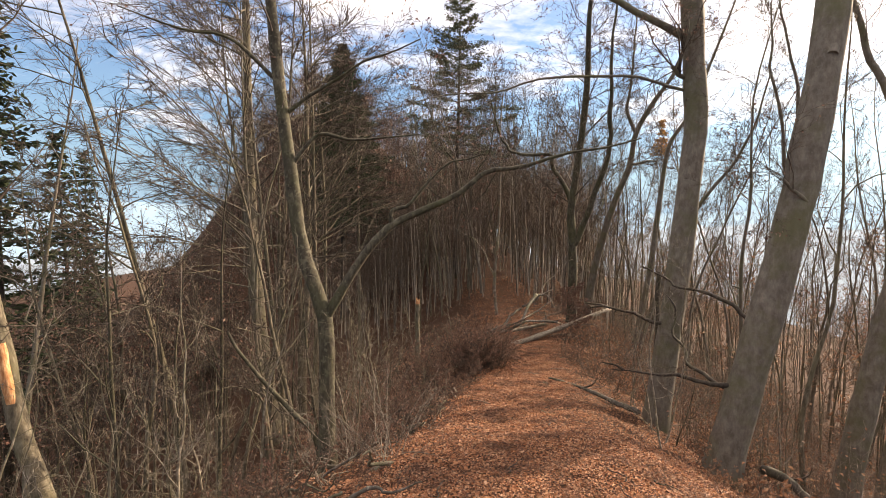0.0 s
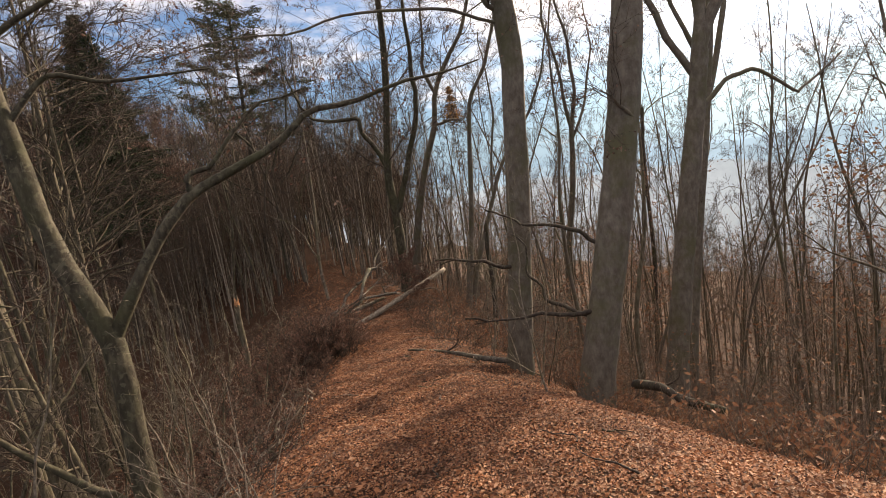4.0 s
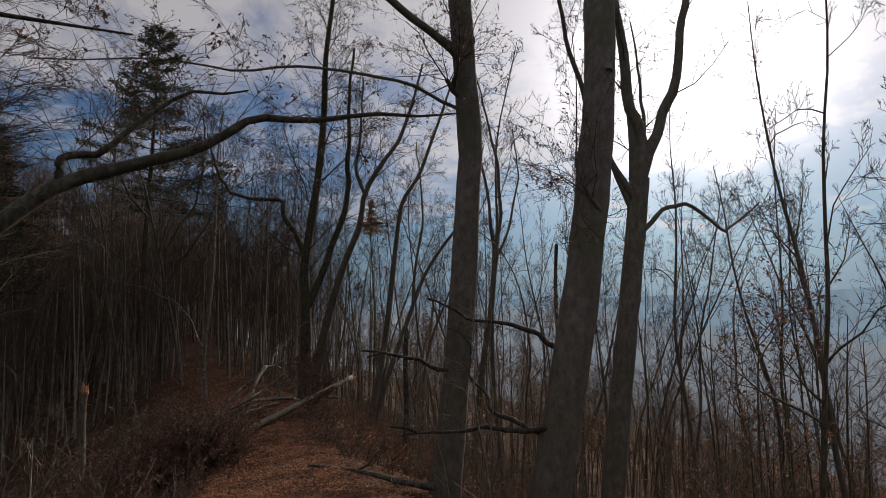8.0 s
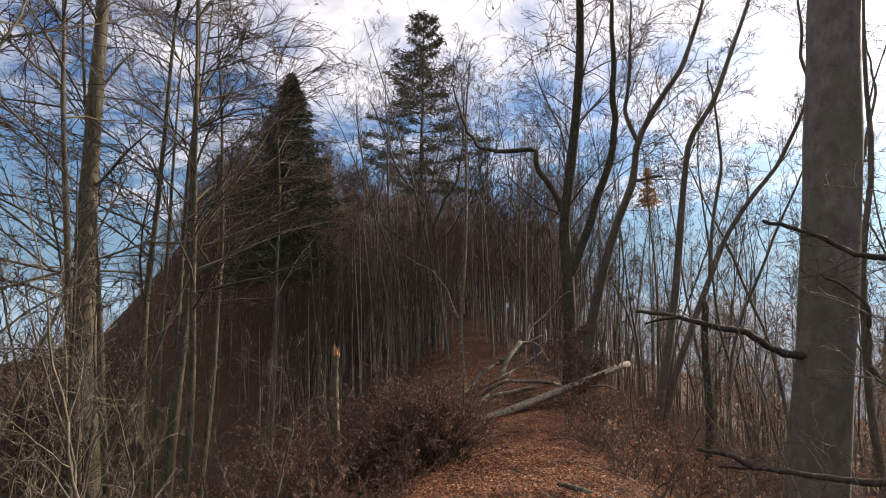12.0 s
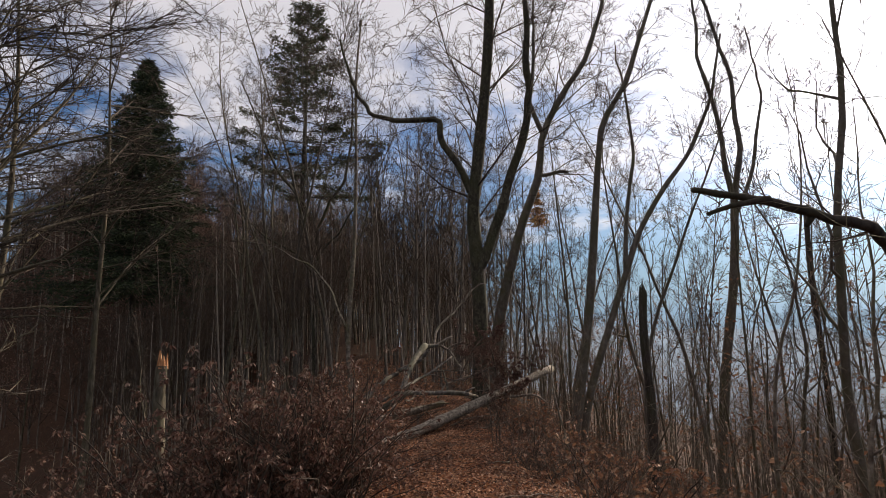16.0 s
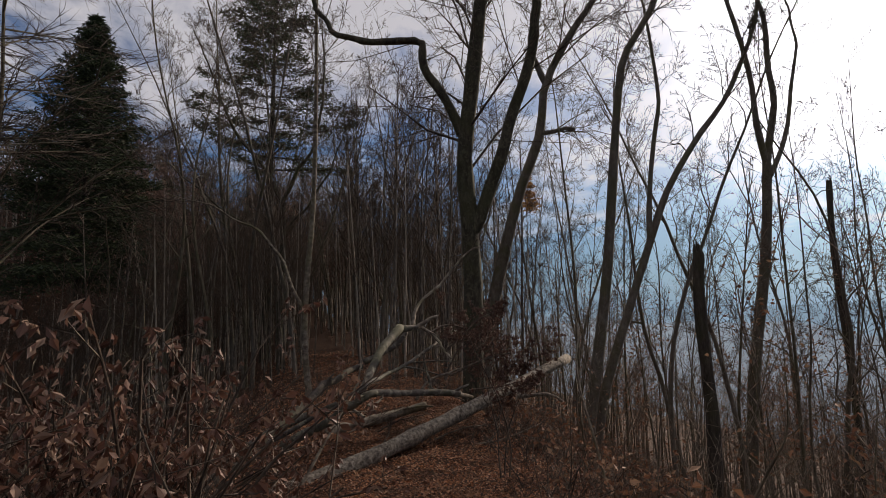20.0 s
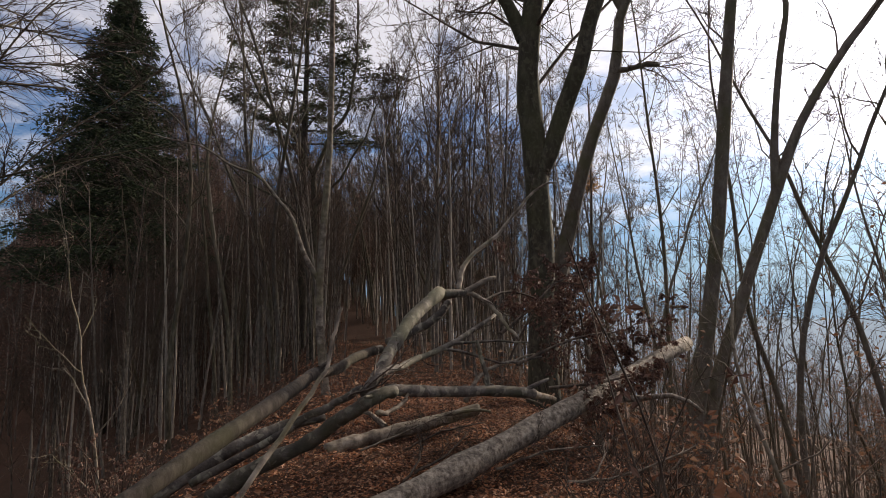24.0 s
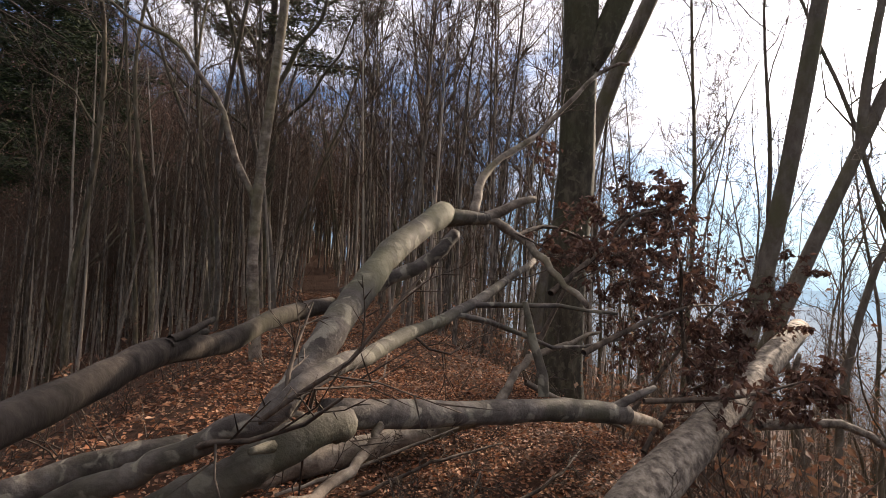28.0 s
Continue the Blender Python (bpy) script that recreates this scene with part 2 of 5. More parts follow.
M_LARCH = material("larch_needles", leafy([(0.42, 0.22, 0.07), (0.5, 0.28, 0.09), (0.34, 0.17, 0.06)], 0.0), 0.7, thin=0.45)


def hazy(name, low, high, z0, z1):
    """Distant country with the air's haze painted into its colour: a plain glowing backdrop."""
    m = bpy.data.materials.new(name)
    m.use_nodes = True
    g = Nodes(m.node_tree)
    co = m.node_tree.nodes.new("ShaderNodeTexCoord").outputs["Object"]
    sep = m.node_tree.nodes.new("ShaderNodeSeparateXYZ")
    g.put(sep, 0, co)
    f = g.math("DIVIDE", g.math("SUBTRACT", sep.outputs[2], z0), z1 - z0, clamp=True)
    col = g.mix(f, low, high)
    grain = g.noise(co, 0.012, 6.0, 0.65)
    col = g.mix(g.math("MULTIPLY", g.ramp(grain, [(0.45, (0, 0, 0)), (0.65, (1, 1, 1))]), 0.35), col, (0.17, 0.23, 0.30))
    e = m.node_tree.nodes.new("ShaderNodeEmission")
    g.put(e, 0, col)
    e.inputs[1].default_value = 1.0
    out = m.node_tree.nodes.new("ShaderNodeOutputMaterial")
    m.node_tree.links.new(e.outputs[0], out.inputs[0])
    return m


# ---- mesh helpers ----
def mesh_of(name, verts, faces, smooth=True):
    """A mesh from arrays: verts (n, 3); faces: list of index arrays, (m, 3) or (m, 4)."""
    me = bpy.data.meshes.new(name)
    verts = np.asarray(verts, dtype=np.float32)
    faces = [np.asarray(f, dtype=np.int32) for f in faces if len(f)]
    loops = np.concatenate([f.ravel() for f in faces])
    sizes = np.concatenate([np.full(len(f), f.shape[1], dtype=np.int32) for f in faces])
    me.vertices.add(len(verts))
    me.vertices.foreach_set("co", verts.ravel())
    me.loops.add(len(loops))
    me.loops.foreach_set("vertex_index", loops)
    me.polygons.add(len(sizes))
    me.polygons.foreach_set("loop_start", np.concatenate([[0], np.cumsum(sizes)[:-1]]).astype(np.int32))
    me.polygons.foreach_set("use_smooth", np.full(len(sizes), smooth))
    me.update(calc_edges=True)
    return me


class Tubes:
    """Collects tapering, bending branches and turns them into one mesh."""

    def __init__(self):
        self.sets = {}

    def add(self, pts, radii, n=5):
        self.sets.setdefault((len(pts), n), []).append([(*p, r) for p, r in zip(pts, radii)])

    def mesh(self, name, rough=0.0, seed=1):
        rng = np.random.default_rng(seed)
        verts, faces, at = [], [], 0
        tips = []
        for (k, n), rows in self.sets.items():
            a = np.array(rows, dtype=np.float64)
            if n == 1:   # fine twigs: slender angled spikes
                p0, p1, r0 = a[:, 0, :3], a[:, 1, :3], a[:, 0, 3:4]
                t = p1 - p0
                t /= np.linalg.norm(t, axis=1, keepdims=True) + 1e-9
                u = np.cross(t, np.where(np.abs(t[:, 2:3]) > 0.75, np.array([1.0, 0, 0]), np.array([0, 0, 1.0])))
                u /= np.linalg.norm(u, axis=1, keepdims=True) + 1e-9
                v = np.cross(t, u)
                verts.append(np.stack([p0 + r0 * u, p0 + r0 * (-0.5 * u + 0.87 * v), p0 + r0 * (-0.5 * u - 0.87 * v), p1], axis=1).reshape(-1, 3))
                i = at + np.arange(len(a))[:, None] * 4
                tips.append(np.concatenate([i + np.array([[0, 1, 3]]), i + np.array([[2, 0, 3]])]))
                at += len(a) * 4
                continue
            p, r = a[:, :, :3], a[:, :, 3]
            t = np.gradient(p, axis=1) if k > 2 else np.repeat((p[:, 1:] - p[:, :1]), 2, axis=1)
            t /= np.linalg.norm(t, axis=2, keepdims=True) + 1e-9
            whole = (p[:, -1:] - p[:, :1]) / (np.linalg.norm(p[:, -1:] - p[:, :1], axis=2, keepdims=True) + 1e-9)
            ref = np.where(np.abs(whole[:, :, 2:3]) > 0.7, np.array([1.0, 0.0, 0]), np.array([0, 0, 1.0]))
            u = np.cross(t, np.broadcast_to(ref, t.shape))
            u /= np.linalg.norm(u, axis=2, keepdims=True) + 1e-9
            v = np.cross(t, u)
            ang = np.arange(n) * 2 * np.pi / n
            rr = r[:, :, None] * (1 + rough * rng.normal(size=(len(a), k, n)))
            ring = p[:, :, None] + rr[..., None] * (np.cos(ang)[:, None] * u[:, :, None] + np.sin(ang)[:, None] * v[:, :, None])
            verts.append(ring.reshape(-1, 3))
            i = np.arange(len(a))[:, None, None] * k * n + np.arange(k - 1)[None, :, None] * n
            j = np.arange(n)[None, None, :]
            jn = (j + 1) % n
            faces.append((at + np.stack([i + j, i + jn, i + n + jn, i + n + j], axis=-1)).reshape(-1, 4))
            at += len(a) * k * n
        return mesh_of(name, np.concatenate(verts), ([np.concatenate(faces)] if faces else []) + ([np.concatenate(tips)] if tips else []))


def leaf_mesh(name, pos, size, rng, droop=0.0, flat=0.0, long=1.5):
    """Folded leaves of two faces each. droop: how far they hang; flat: how far they lie flat."""
    pos = np.asarray(pos, dtype=np.float64)
    n = len(pos)
    a = rng.uniform(0, 2 * np.pi, n)
    tip = np.stack([np.cos(a), np.sin(a), rng.normal(0, 0.5, n) * (1 - flat) - droop], axis=1)
    tip /= np.linalg.norm(tip, axis=1, keepdims=True)
    nor = np.stack([rng.normal(0, 1, n) * (1 - 0.75 * flat), rng.normal(0, 1, n) * (1 - 0.75 * flat), np.full(n, 0.35 + 1.2 * flat)], axis=1)
    side = np.cross(tip, nor)
    side /= np.linalg.norm(side, axis=1, keepdims=True) + 1e-9
    nor = np.cross(side, tip)
    s = np.asarray(size) * rng.uniform(0.65, 1.25, n)
    s = s[:, None]
    fold = rng.uniform(0.05, 0.45, n)[:, None]
    v = np.stack([pos, pos + tip * s * 0.5 * long + side * s * 0.45 + nor * s * fold, pos + tip * s * long + nor * s * fold * rng.uniform(-0.6, 0.8, n)[:, None], pos + tip * s * 0.5 * long - side * s * 0.45 + nor * s * fold], axis=1)
    i = np.arange(n)[:, None] * 4
    return mesh_of(name, v.reshape(-1, 3), [np.concatenate([i + np.array([[0, 1, 2]]), i + np.array([[0, 2, 3]])])], smooth=False)


def part(name, me, mat, parent, label=""):
    """One mesh as one object under a thing or a part."""
    if isinstance(me, bmesh.types.BMesh):
        data = bpy.data.meshes.new(name)
        me.to_mesh(data)
        me.free()
        me = data
    me.materials.clear()
    me.materials.append(mat)
    ob = new(name, me)
    ob.parent = parent
    if label:
        tagged(ob, label)
    return ob


def thing(name, label, category, group="", kind="", at=(0, 0, 0)):
    ob = new(name)
    ob.location = at
    return tagged(ob, label, category, group, kind)


# ---- ground ----
CREST_Y = [-400, -60, -10, 0, 2.5, 4.1, 8.2, 10.5, 13.1, 15.8, 18.8, 22.2, 27, 34, 41, 60, 80, 120, 300, 600]
CREST_Z = [6, 5, 1.6, 0.18, -0.82, -1.36, -2.22, -2.85, -3.38, -3.75, -4.15, -4.42, -4.42, -4.6, -4.6, -3.7, -2.7, -2.4, -5, -7]
PATH_Y = [-400, -20, 0, 4, 7.4, 10.5, 13, 15.8, 22, 27, 34, 41, 52, 66, 84, 600]
PATH_X = [-2, -1, 0.2, 0.6, 1.3, 1.5, 2.0, 2.6, 3.7, 4.3, 4.2, 4.0, 3.8, 2.6, -1.0, -20]
RIGHT_Y, RIGHT_W = [-20, 2, 5, 8, 12, 15, 20, 26, 60], [2.8, 2.2, 1.6, 1.3, 1.15, 1.1, 1.1, 1.5, 4.0]


def wave(x, y, s, k):
    return np.sin(x * s + 1.3 * np.sin(y * s * 0.7 + k)) * np.sin(y * s * 1.13 + 1.7 * np.sin(x * s * 0.6 + 2 * k))


def ground_z(x, y):
    x, y = np.asarray(x, dtype=np.float64), np.asarray(y, dtype=np.float64)
    z = np.interp(y, CREST_Y, CREST_Z)
    d = x - np.interp(y, PATH_Y, PATH_X)
    left = np.maximum(-d - 1.1, 0)
    right = np.maximum(d - np.interp(y, RIGHT_Y, RIGHT_W), 0)
    fall_l, fall_r = 0.62 * left * left / (left + 1.6), 0.66 * right * right / (right + 1.5)
    z = z - 24 * (1 - np.exp(-fall_l / 24)) - 40 * (1 - np.exp(-fall_r / 40))
    z = z - 0.9 * np.maximum(left - 150, 0) - 0.9 * np.maximum(right - 130, 0) - 0.8 * np.maximum(np.abs(y) - 330, 0)
    z = z + 33 * np.exp(-((x + 27) / 21) ** 2 - ((y - 98) / 23) ** 2)   # wooded knoll beyond the saddle
    rough = 0.05 + 0.35 * np.clip((left + right) / 8, 0, 1)
    z = z + rough * (wave(x, y, 0.55, 0.3) * 0.7 + wave(x, y, 1.5, 1.1) * 0.35) + 0.02 * wave(x, y, 5.0, 2.0)
    return np.maximum(z, -620 + 6 * wave(x, y, 0.004, 1.0))


def ground_at(x, y):
    return float(ground_z(np.array([x]), np.array([y]))[0])


def make_ground():
    def axis(lo, hi, step, far):
        a = list(np.arange(lo, hi, step))
        s, p, q = step, a[0], a[-1]
        up, down = [], []
        while q < far:
            s *= 1.16
            q += s
            up.append(q)
        s = step
        while p > -far:
            s *= 1.16
            p -= s
            down.append(p)
        return np.array(down[::-1] + a + up)
    xs, ys = axis(-6, 11, 0.17, 4500), axis(-2, 46, 0.17, 4500)
    gx, gy = np.meshgrid(xs, ys)
    v = np.stack([gx, gy, ground_z(gx, gy)], axis=-1).reshape(-1, 3)
    nx = len(xs)
    i = (np.arange(len(ys) - 1)[:, None] * nx + np.arange(nx - 1)[None, :]).reshape(-1)
    f = np.stack([i, i + 1, i + nx + 1, i + nx], axis=1)
    me = mesh_of("ground", v, [f])
    me.materials.append(M_SOIL)
    tagged(new("ground", me), "steep forest ridge covered with brown leaf mould", "ground", kind="structure")


make_ground()


def make_backdrop():
    rng = random.Random(5)
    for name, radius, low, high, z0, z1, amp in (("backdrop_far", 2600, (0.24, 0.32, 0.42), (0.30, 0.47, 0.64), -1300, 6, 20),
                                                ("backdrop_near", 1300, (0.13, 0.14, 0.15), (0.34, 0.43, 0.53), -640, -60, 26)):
        n = 220
        ph = [rng.uniform(0, 6.28) for _ in range(6)]
        v, f = [], []
        for k in range(n + 1):
            a = 2 * math.pi * k / n
            top = z1 + amp * (math.sin(3 * a + ph[0]) + 0.5 * math.sin(7 * a + ph[1]) + 0.25 * math.sin(17 * a + ph[2]) + 0.12 * math.sin(41 * a + ph[3]))
            v += [(radius * math.sin(a), radius * math.cos(a), z0), (radius * math.sin(a), radius * math.cos(a), top)]
        for k in range(n):
            f.append((2 * k, 2 * k + 2, 2 * k + 3, 2 * k + 1))
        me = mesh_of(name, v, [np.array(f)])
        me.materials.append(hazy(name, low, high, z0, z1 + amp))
        tagged(new(name, me), "glowing backdrop of blue valley and far hills, haze painted in", "backdrop", kind="structure")


make_backdrop()


# ---- trees ----
def norm(v):
    return v.normalized() if v.length > 1e-6 else Vector((0, 0, 1))


def bend(rng, start, way, length, n, wobble, rise=0.0):
    """A wandering line of n points."""
    pts, p, d = [tuple(start)], Vector(start), norm(Vector(way))
    for _ in range(n - 1):
        d = norm(d + Vector((rng.gauss(0, wobble), rng.gauss(0, wobble), rng.gauss(0, wobble) + rise)))
        p = p + d * (length / (n - 1))
        pts.append(tuple(p))
    return pts


def along(pts, s):
    f = s * (len(pts) - 1)
    i = min(int(f), len(pts) - 2)
    a, b = Vector(pts[i]), Vector(pts[i + 1])
    return a.lerp(b, f - i), norm(b - a)


def taper(r, n, end=0.3, power=1.0):
    return [r * (1 - (1 - end) * (i / (n - 1)) ** power) for i in range(n)]


def off(rng, d, angle):
    """A direction that leaves d by that angle, to any side."""
    ref = Vector((rng.gauss(0, 1), rng.gauss(0, 1), rng.gauss(0, 1)))
    return norm(d * math.cos(angle) + norm(ref - d * ref.dot(d)) * math.sin(angle))


def sprout(rng, tubes, pts, radius, length, level, counts, thin, rise, start=0.25, tips=None):
    """Side branches of a branch, down to twigs; the last order are spikes."""
    n = counts[0]
    last = len(counts) == 1
    for i in range(n):
        s = start + (1 - start) * (i + rng.random() * 0.9) / n
        p, d = along(pts, min(s, 0.999))
        way = off(rng, d, radians(rng.uniform(28, 62)))
        way = norm(way + Vector((0, 0, rise * (1.0 if level < 2 else 0.4))))
        ln = length * (1.15 - 0.7 * s) * rng.uniform(0.6, 1.25)
        r = max(radius * (1 - 0.65 * s) * 0.55, thin)
        if last:
            tubes.add([tuple(p), tuple(p + way * ln)], [r, 0.0], 1)
            if tips is not None:
                tips.append([tuple(p), tuple(p + way * ln)])
            continue
        k = (5 if thin < 0.0065 else 4) if level < 2 else (3 if thin < 0.0065 else 2)
        line = bend(rng, p, way, ln, k, 0.25, rise * 0.3)
        tubes.add(line, taper(r, k, 0.35), 4 if level < 2 and thin < 0.0065 else 3)
        sprout(rng, tubes, line, r, ln * 0.6, level + 1, counts[1:], thin, rise, 0.2, tips)


def spline(pts, n):
    """n points on a smooth line through the given ones."""
    pts = [Vector(p) for p in pts]
    out = []
    for i in range(n):
        f = i / (n - 1) * (len(pts) - 1)
        k = min(int(f), len(pts) - 2)
        t = f - k
        a, b, c, d = pts[max(k - 1, 0)], pts[k], pts[k + 1], pts[min(k + 2, len(pts) - 1)]
        out.append(tuple(0.5 * ((2 * b) + (c - a) * t + (2 * a - 5 * b + 4 * c - d) * t * t + (3 * b - a - 3 * c + d) * t ** 3)))
    return out


def trunk_mesh(name, pts, r0, r1, n=12, flare=0.5, rings=0, seed=1, rough=0.035):
    """An upright stem with a flared foot and slight swellings."""
    k = rings or max(10, len(pts) * 3)
    line = spline(pts, k)
    rng = random.Random(seed)
    length = sum((Vector(line[i + 1]) - Vector(line[i])).length for i in range(k - 1))
    rad, run = [], 0.0
    for i in range(k):
        if i:
            run += (Vector(line[i]) - Vector(line[i - 1])).length
        s = run / length
        rad.append((r0 * (1 - s) + r1 * s) * (1 + flare * math.exp(-run / (2.2 * r0))) * rng.uniform(0.96, 1.05))
    t = Tubes()
    t.add(line, rad, n)
    return t.mesh(name, rough, seed), line, rad


def random_tree(name, rng, height, radius, first, limbs, counts, spread, mat, label, category="tree", group="", up=0.28, wobble=0.05, lean=(0, 0), thin=0.006, twig_mat=None):
    """A bare forest tree at the origin: trunk, limbs and twigs."""
    top = thing(name, label, category, group)
    base = bend(rng, (0, 0, -0.5), (lean[0], lean[1], 1), height + 0.5, 11, wobble, 0.05 + (wobble - 0.05) * 1.6)
    me, line, rad = trunk_mesh("trunk", base, radius, radius * 0.12, 8, 0.35, 20, rng.randrange(999))
    part("trunk", me, mat, top)
    fine = Tubes()
    for i in range(limbs):
        s = first + (0.97 - first) * (i + rng.random() * 0.8) / limbs
        p, d = along(line, s)
        r = rad[min(int(s * len(rad)), len(rad) - 1)]
        a = i * 2.4 + rng.uniform(-0.6, 0.6)
        e = radians(rng.uniform(30, 62))
        way = Vector((math.cos(a) * math.cos(e), math.sin(a) * math.cos(e), math.sin(e)))
        ln = spread * (1.25 - 0.8 * s) * rng.uniform(0.7, 1.2)
        limb = bend(rng, p, way, ln, 7, 0.24, up * 0.25)
        t = Tubes()
        t.add(limb, taper(r * 0.5, 7, 0.2), 5)
        part("limb", t.mesh("limb"), mat, top)
        sprout(rng, fine, limb, r * 0.4, ln * 0.5, 1, counts, thin, up)
    sprout(rng, fine, line[int(len(line) * 0.72):], radius * 0.2, spread * 0.45, 1, counts, thin, up)
    tagged(part("twig_spray", fine.mesh("twig_spray"), twig_mat or M_TWIG, top), kind="stuff")
    return top


def built_tree(name, label, stems, rng, mat, counts=(7, 6, 4), side=0, reach=3.0, thin=0.006, group="", up=0.2, crown_from=0.35, leaves=0, n=12, flare=0.45):
    """A tree on given stem lines: each (part name, points, foot radius, end radius)."""
    foot = stems[0][1][0]
    top = thing(name, label, "tree", group, at=foot)
    shift = Vector(foot)
    fine, tips = Tubes(), []
    for i, (pname, pts, r0, r1) in enumerate(stems):
        pts = [tuple(Vector(p) - shift) for p in pts]
        if i:   # knees and bends
            bent = [pts[0]]
            for p, q in zip(pts, pts[1:]):
                ln = min((Vector(q) - Vector(p)).length, 2.0)
                bent += [tuple(Vector(p).lerp(Vector(q), 0.5) + Vector([rng.gauss(0, 0.035) * ln for _ in range(3)])), q]
            pts = bent
        me, line, rad = trunk_mesh(pname, pts, r0, r1, n if i == 0 else 8, flare if i == 0 else 0.0, 26 if i == 0 else max(16, 2 * len(pts)), 11 + i)
        part(pname, me, mat, top)
        if counts and (i > 0 or side):
            sprout(rng, fine, line, r1 * 1.2 if i else r0 * 0.4, reach, 1, (side, *counts[1:]) if i == 0 else counts, thin, up, crown_from if i == 0 else 0.3, tips)
    if fine.sets:
        tagged(part("twig_spray", fine.mesh("twig_spray"), M_TWIG, top), kind="stuff")
    if leaves:
        spots = [tuple(along(tips[rng.randrange(len(tips))], rng.random() * 0.999)[0]) for _ in range(leaves)]
        tagged(part("foliage", leaf_mesh("foliage", spots, 0.045, np.random.default_rng(leaves), 0.6, 0.0, 1.5), M_DRY, top, "few withered leaves"), kind="stuff")
    return top


def raised(pts, to_z, rng, wobble=0.06, n=5, lean=(0, 0)):
    """Carries a stem on upwards to that height."""
    p, q = Vector(pts[-1]), Vector(pts[-2])
    d = norm(p - q)
    d = norm(Vector((d.x * 0.6 + lean[0], d.y * 0.6 + lean[1], max(d.z, 0.5))))
    return list(pts) + bend(rng, p, d, to_z - p.z, n, wobble, 0.05)[1:]


def footed(pts):
    """Sets the lowest point of a stem into the ground beneath it."""
    p, q = Vector(pts[0]), Vector(pts[1])
    d = (q - p) / max(q.z - p.z, 0.2)
    z = ground_at(p.x, p.y) - 0.25
    if z < p.z - 0.35:
        for _ in range(3):
            f = p + d * 0.6 * (z - p.z)
            z = ground_at(f.x, f.y) - 0.25
        return [(f.x, f.y, z)] + list(pts)
    return [(p.x, p.y, z)] + list(pts[1:])


R = random.Random(21)

# two thick smooth beeches beside the path
b1 = footed([(6.85, 12.1, -4.35), (7.15, 12.0, -2.7), (7.45, 11.9, -1.2), (7.8, 11.85, 0.5), (8.2, 11.85, 2.55), (8.5, 11.85, 4.6)])
b1 = raised(b1, 19, R)
built_tree("beech_tree", "thick smooth grey beech leaning outwards beside the path", [("trunk", b1, 0.39, 0.27), ("limb", bend(R, (8.5, 11.6, 5.0), (0.5, 0.5, 0.9), 8, 7, 0.12, 0.1), 0.13, 0.04), ("limb", bend(R, b1[-3], (-0.5, 0.4, 0.9), 7, 6, 0.12, 0.1), 0.12, 0.03), ("limb", [(8.1, 11.55, 1.8), (7.7, 11.5, 2.1), (7.5, 11.45, 2.3)], 0.05, 0.03)], R, M_BEECH, (8, 6, 5, 4), n=24, leaves=700, flare=0.22)
b2 = footed([(6.4, 15.15, -4.6), (6.6, 15.1, -2.7), (6.9, 15.1, -0.2), (7.1, 15.15, 2.2), (7.28, 15.2, 4.2), (7.15, 15.2, 5.9)])
b2 = raised(b2, 19, R)
built_tree("beech_tree", "thick smooth grey beech with a kinked trunk beside the path", [("trunk", b2, 0.35, 0.25), ("limb", [(7.2, 15.2, 5.3), (6.7, 15.15, 5.5), (6.5, 15.1, 5.7)], 0.08, 0.06), ("limb", bend(R, (7.2, 15.2, 6.2), (-0.9, 0.1, 0.75), 8, 7, 0.12, 0.1), 0.12, 0.04), ("limb", bend(R, b2[-3], (0.5, -0.4, 0.8), 7, 6, 0.12, 0.1), 0.12, 0.03), ("limb", [(7.2, 15.2, 5.0), (5.6, 15.4, 5.5), (3.6, 15.8, 5.6), (1.6, 16.1, 5.2), (-0.4, 16.3, 5.1), (-2.2, 16.4, 4.7)], 0.05, 0.012)], R, M_BEECH, (9, 6, 5, 4), n=24, leaves=1700, up=0.05, flare=0.2)

# forked tree down the right-hand slope
b3 = footed([(12.4, 15.3, -6.0), (13.0, 15.2, -2.0), (13.6, 15.1, 1.4), (14.1, 15.1, 4.0)])
built_tree("forked_beech", "tall grey beech forking high above the slope", [("trunk", b3, 0.38, 0.27), ("limb", raised([(14.0, 15.15, 3.6), (14.3, 15.2, 5.2), (14.0, 15.4, 6.6)], 18, R), 0.22, 0.07), ("limb", raised([(14.1, 15.1, 4.0), (14.8, 14.9, 5.6), (15.4, 14.6, 7.2)], 17, R), 0.2, 0.06), ("limb", raised([(14.0, 15.1, 2.2), (14.9, 14.9, 3.0), (15.8, 14.6, 3.2), (17.0, 14.1, 2.3)], 4.2, R, lean=(0.6, 0)), 0.09, 0.03), ("limb", raised([(13.9, 15.2, 3.2), (13.2, 15.6, 4.6), (12.6, 15.9, 6.2)], 13, R), 0.12, 0.04)], R, M_BEECH, (8, 6, 5, 4), thin=0.0078)

b4 = footed([(17.9, 20.2, -8.0), (18.6, 20.1, -3.0), (19.4, 20.0, 2.0), (20.0, 20.0, 6.0)])
built_tree("beech_tree", "tall grey beech leaning out from the slope", [("trunk", raised(b4, 17, R), 0.36, 0.10), ("limb", raised([(19.4, 20.0, 2.6), (20.4, 20.1, 4.6), (21.3, 20.2, 7.4)], 15, R), 0.16, 0.04), ("limb", raised([(19.7, 20.0, 4.2), (18.9, 20.3, 6.2), (18.4, 20.6, 8.4)], 14, R), 0.12, 0.03)], R, M_BEECH, (8, 6, 5, 4), side=10, crown_from=0.5, reach=3.0, thin=0.0078, flare=0.25)

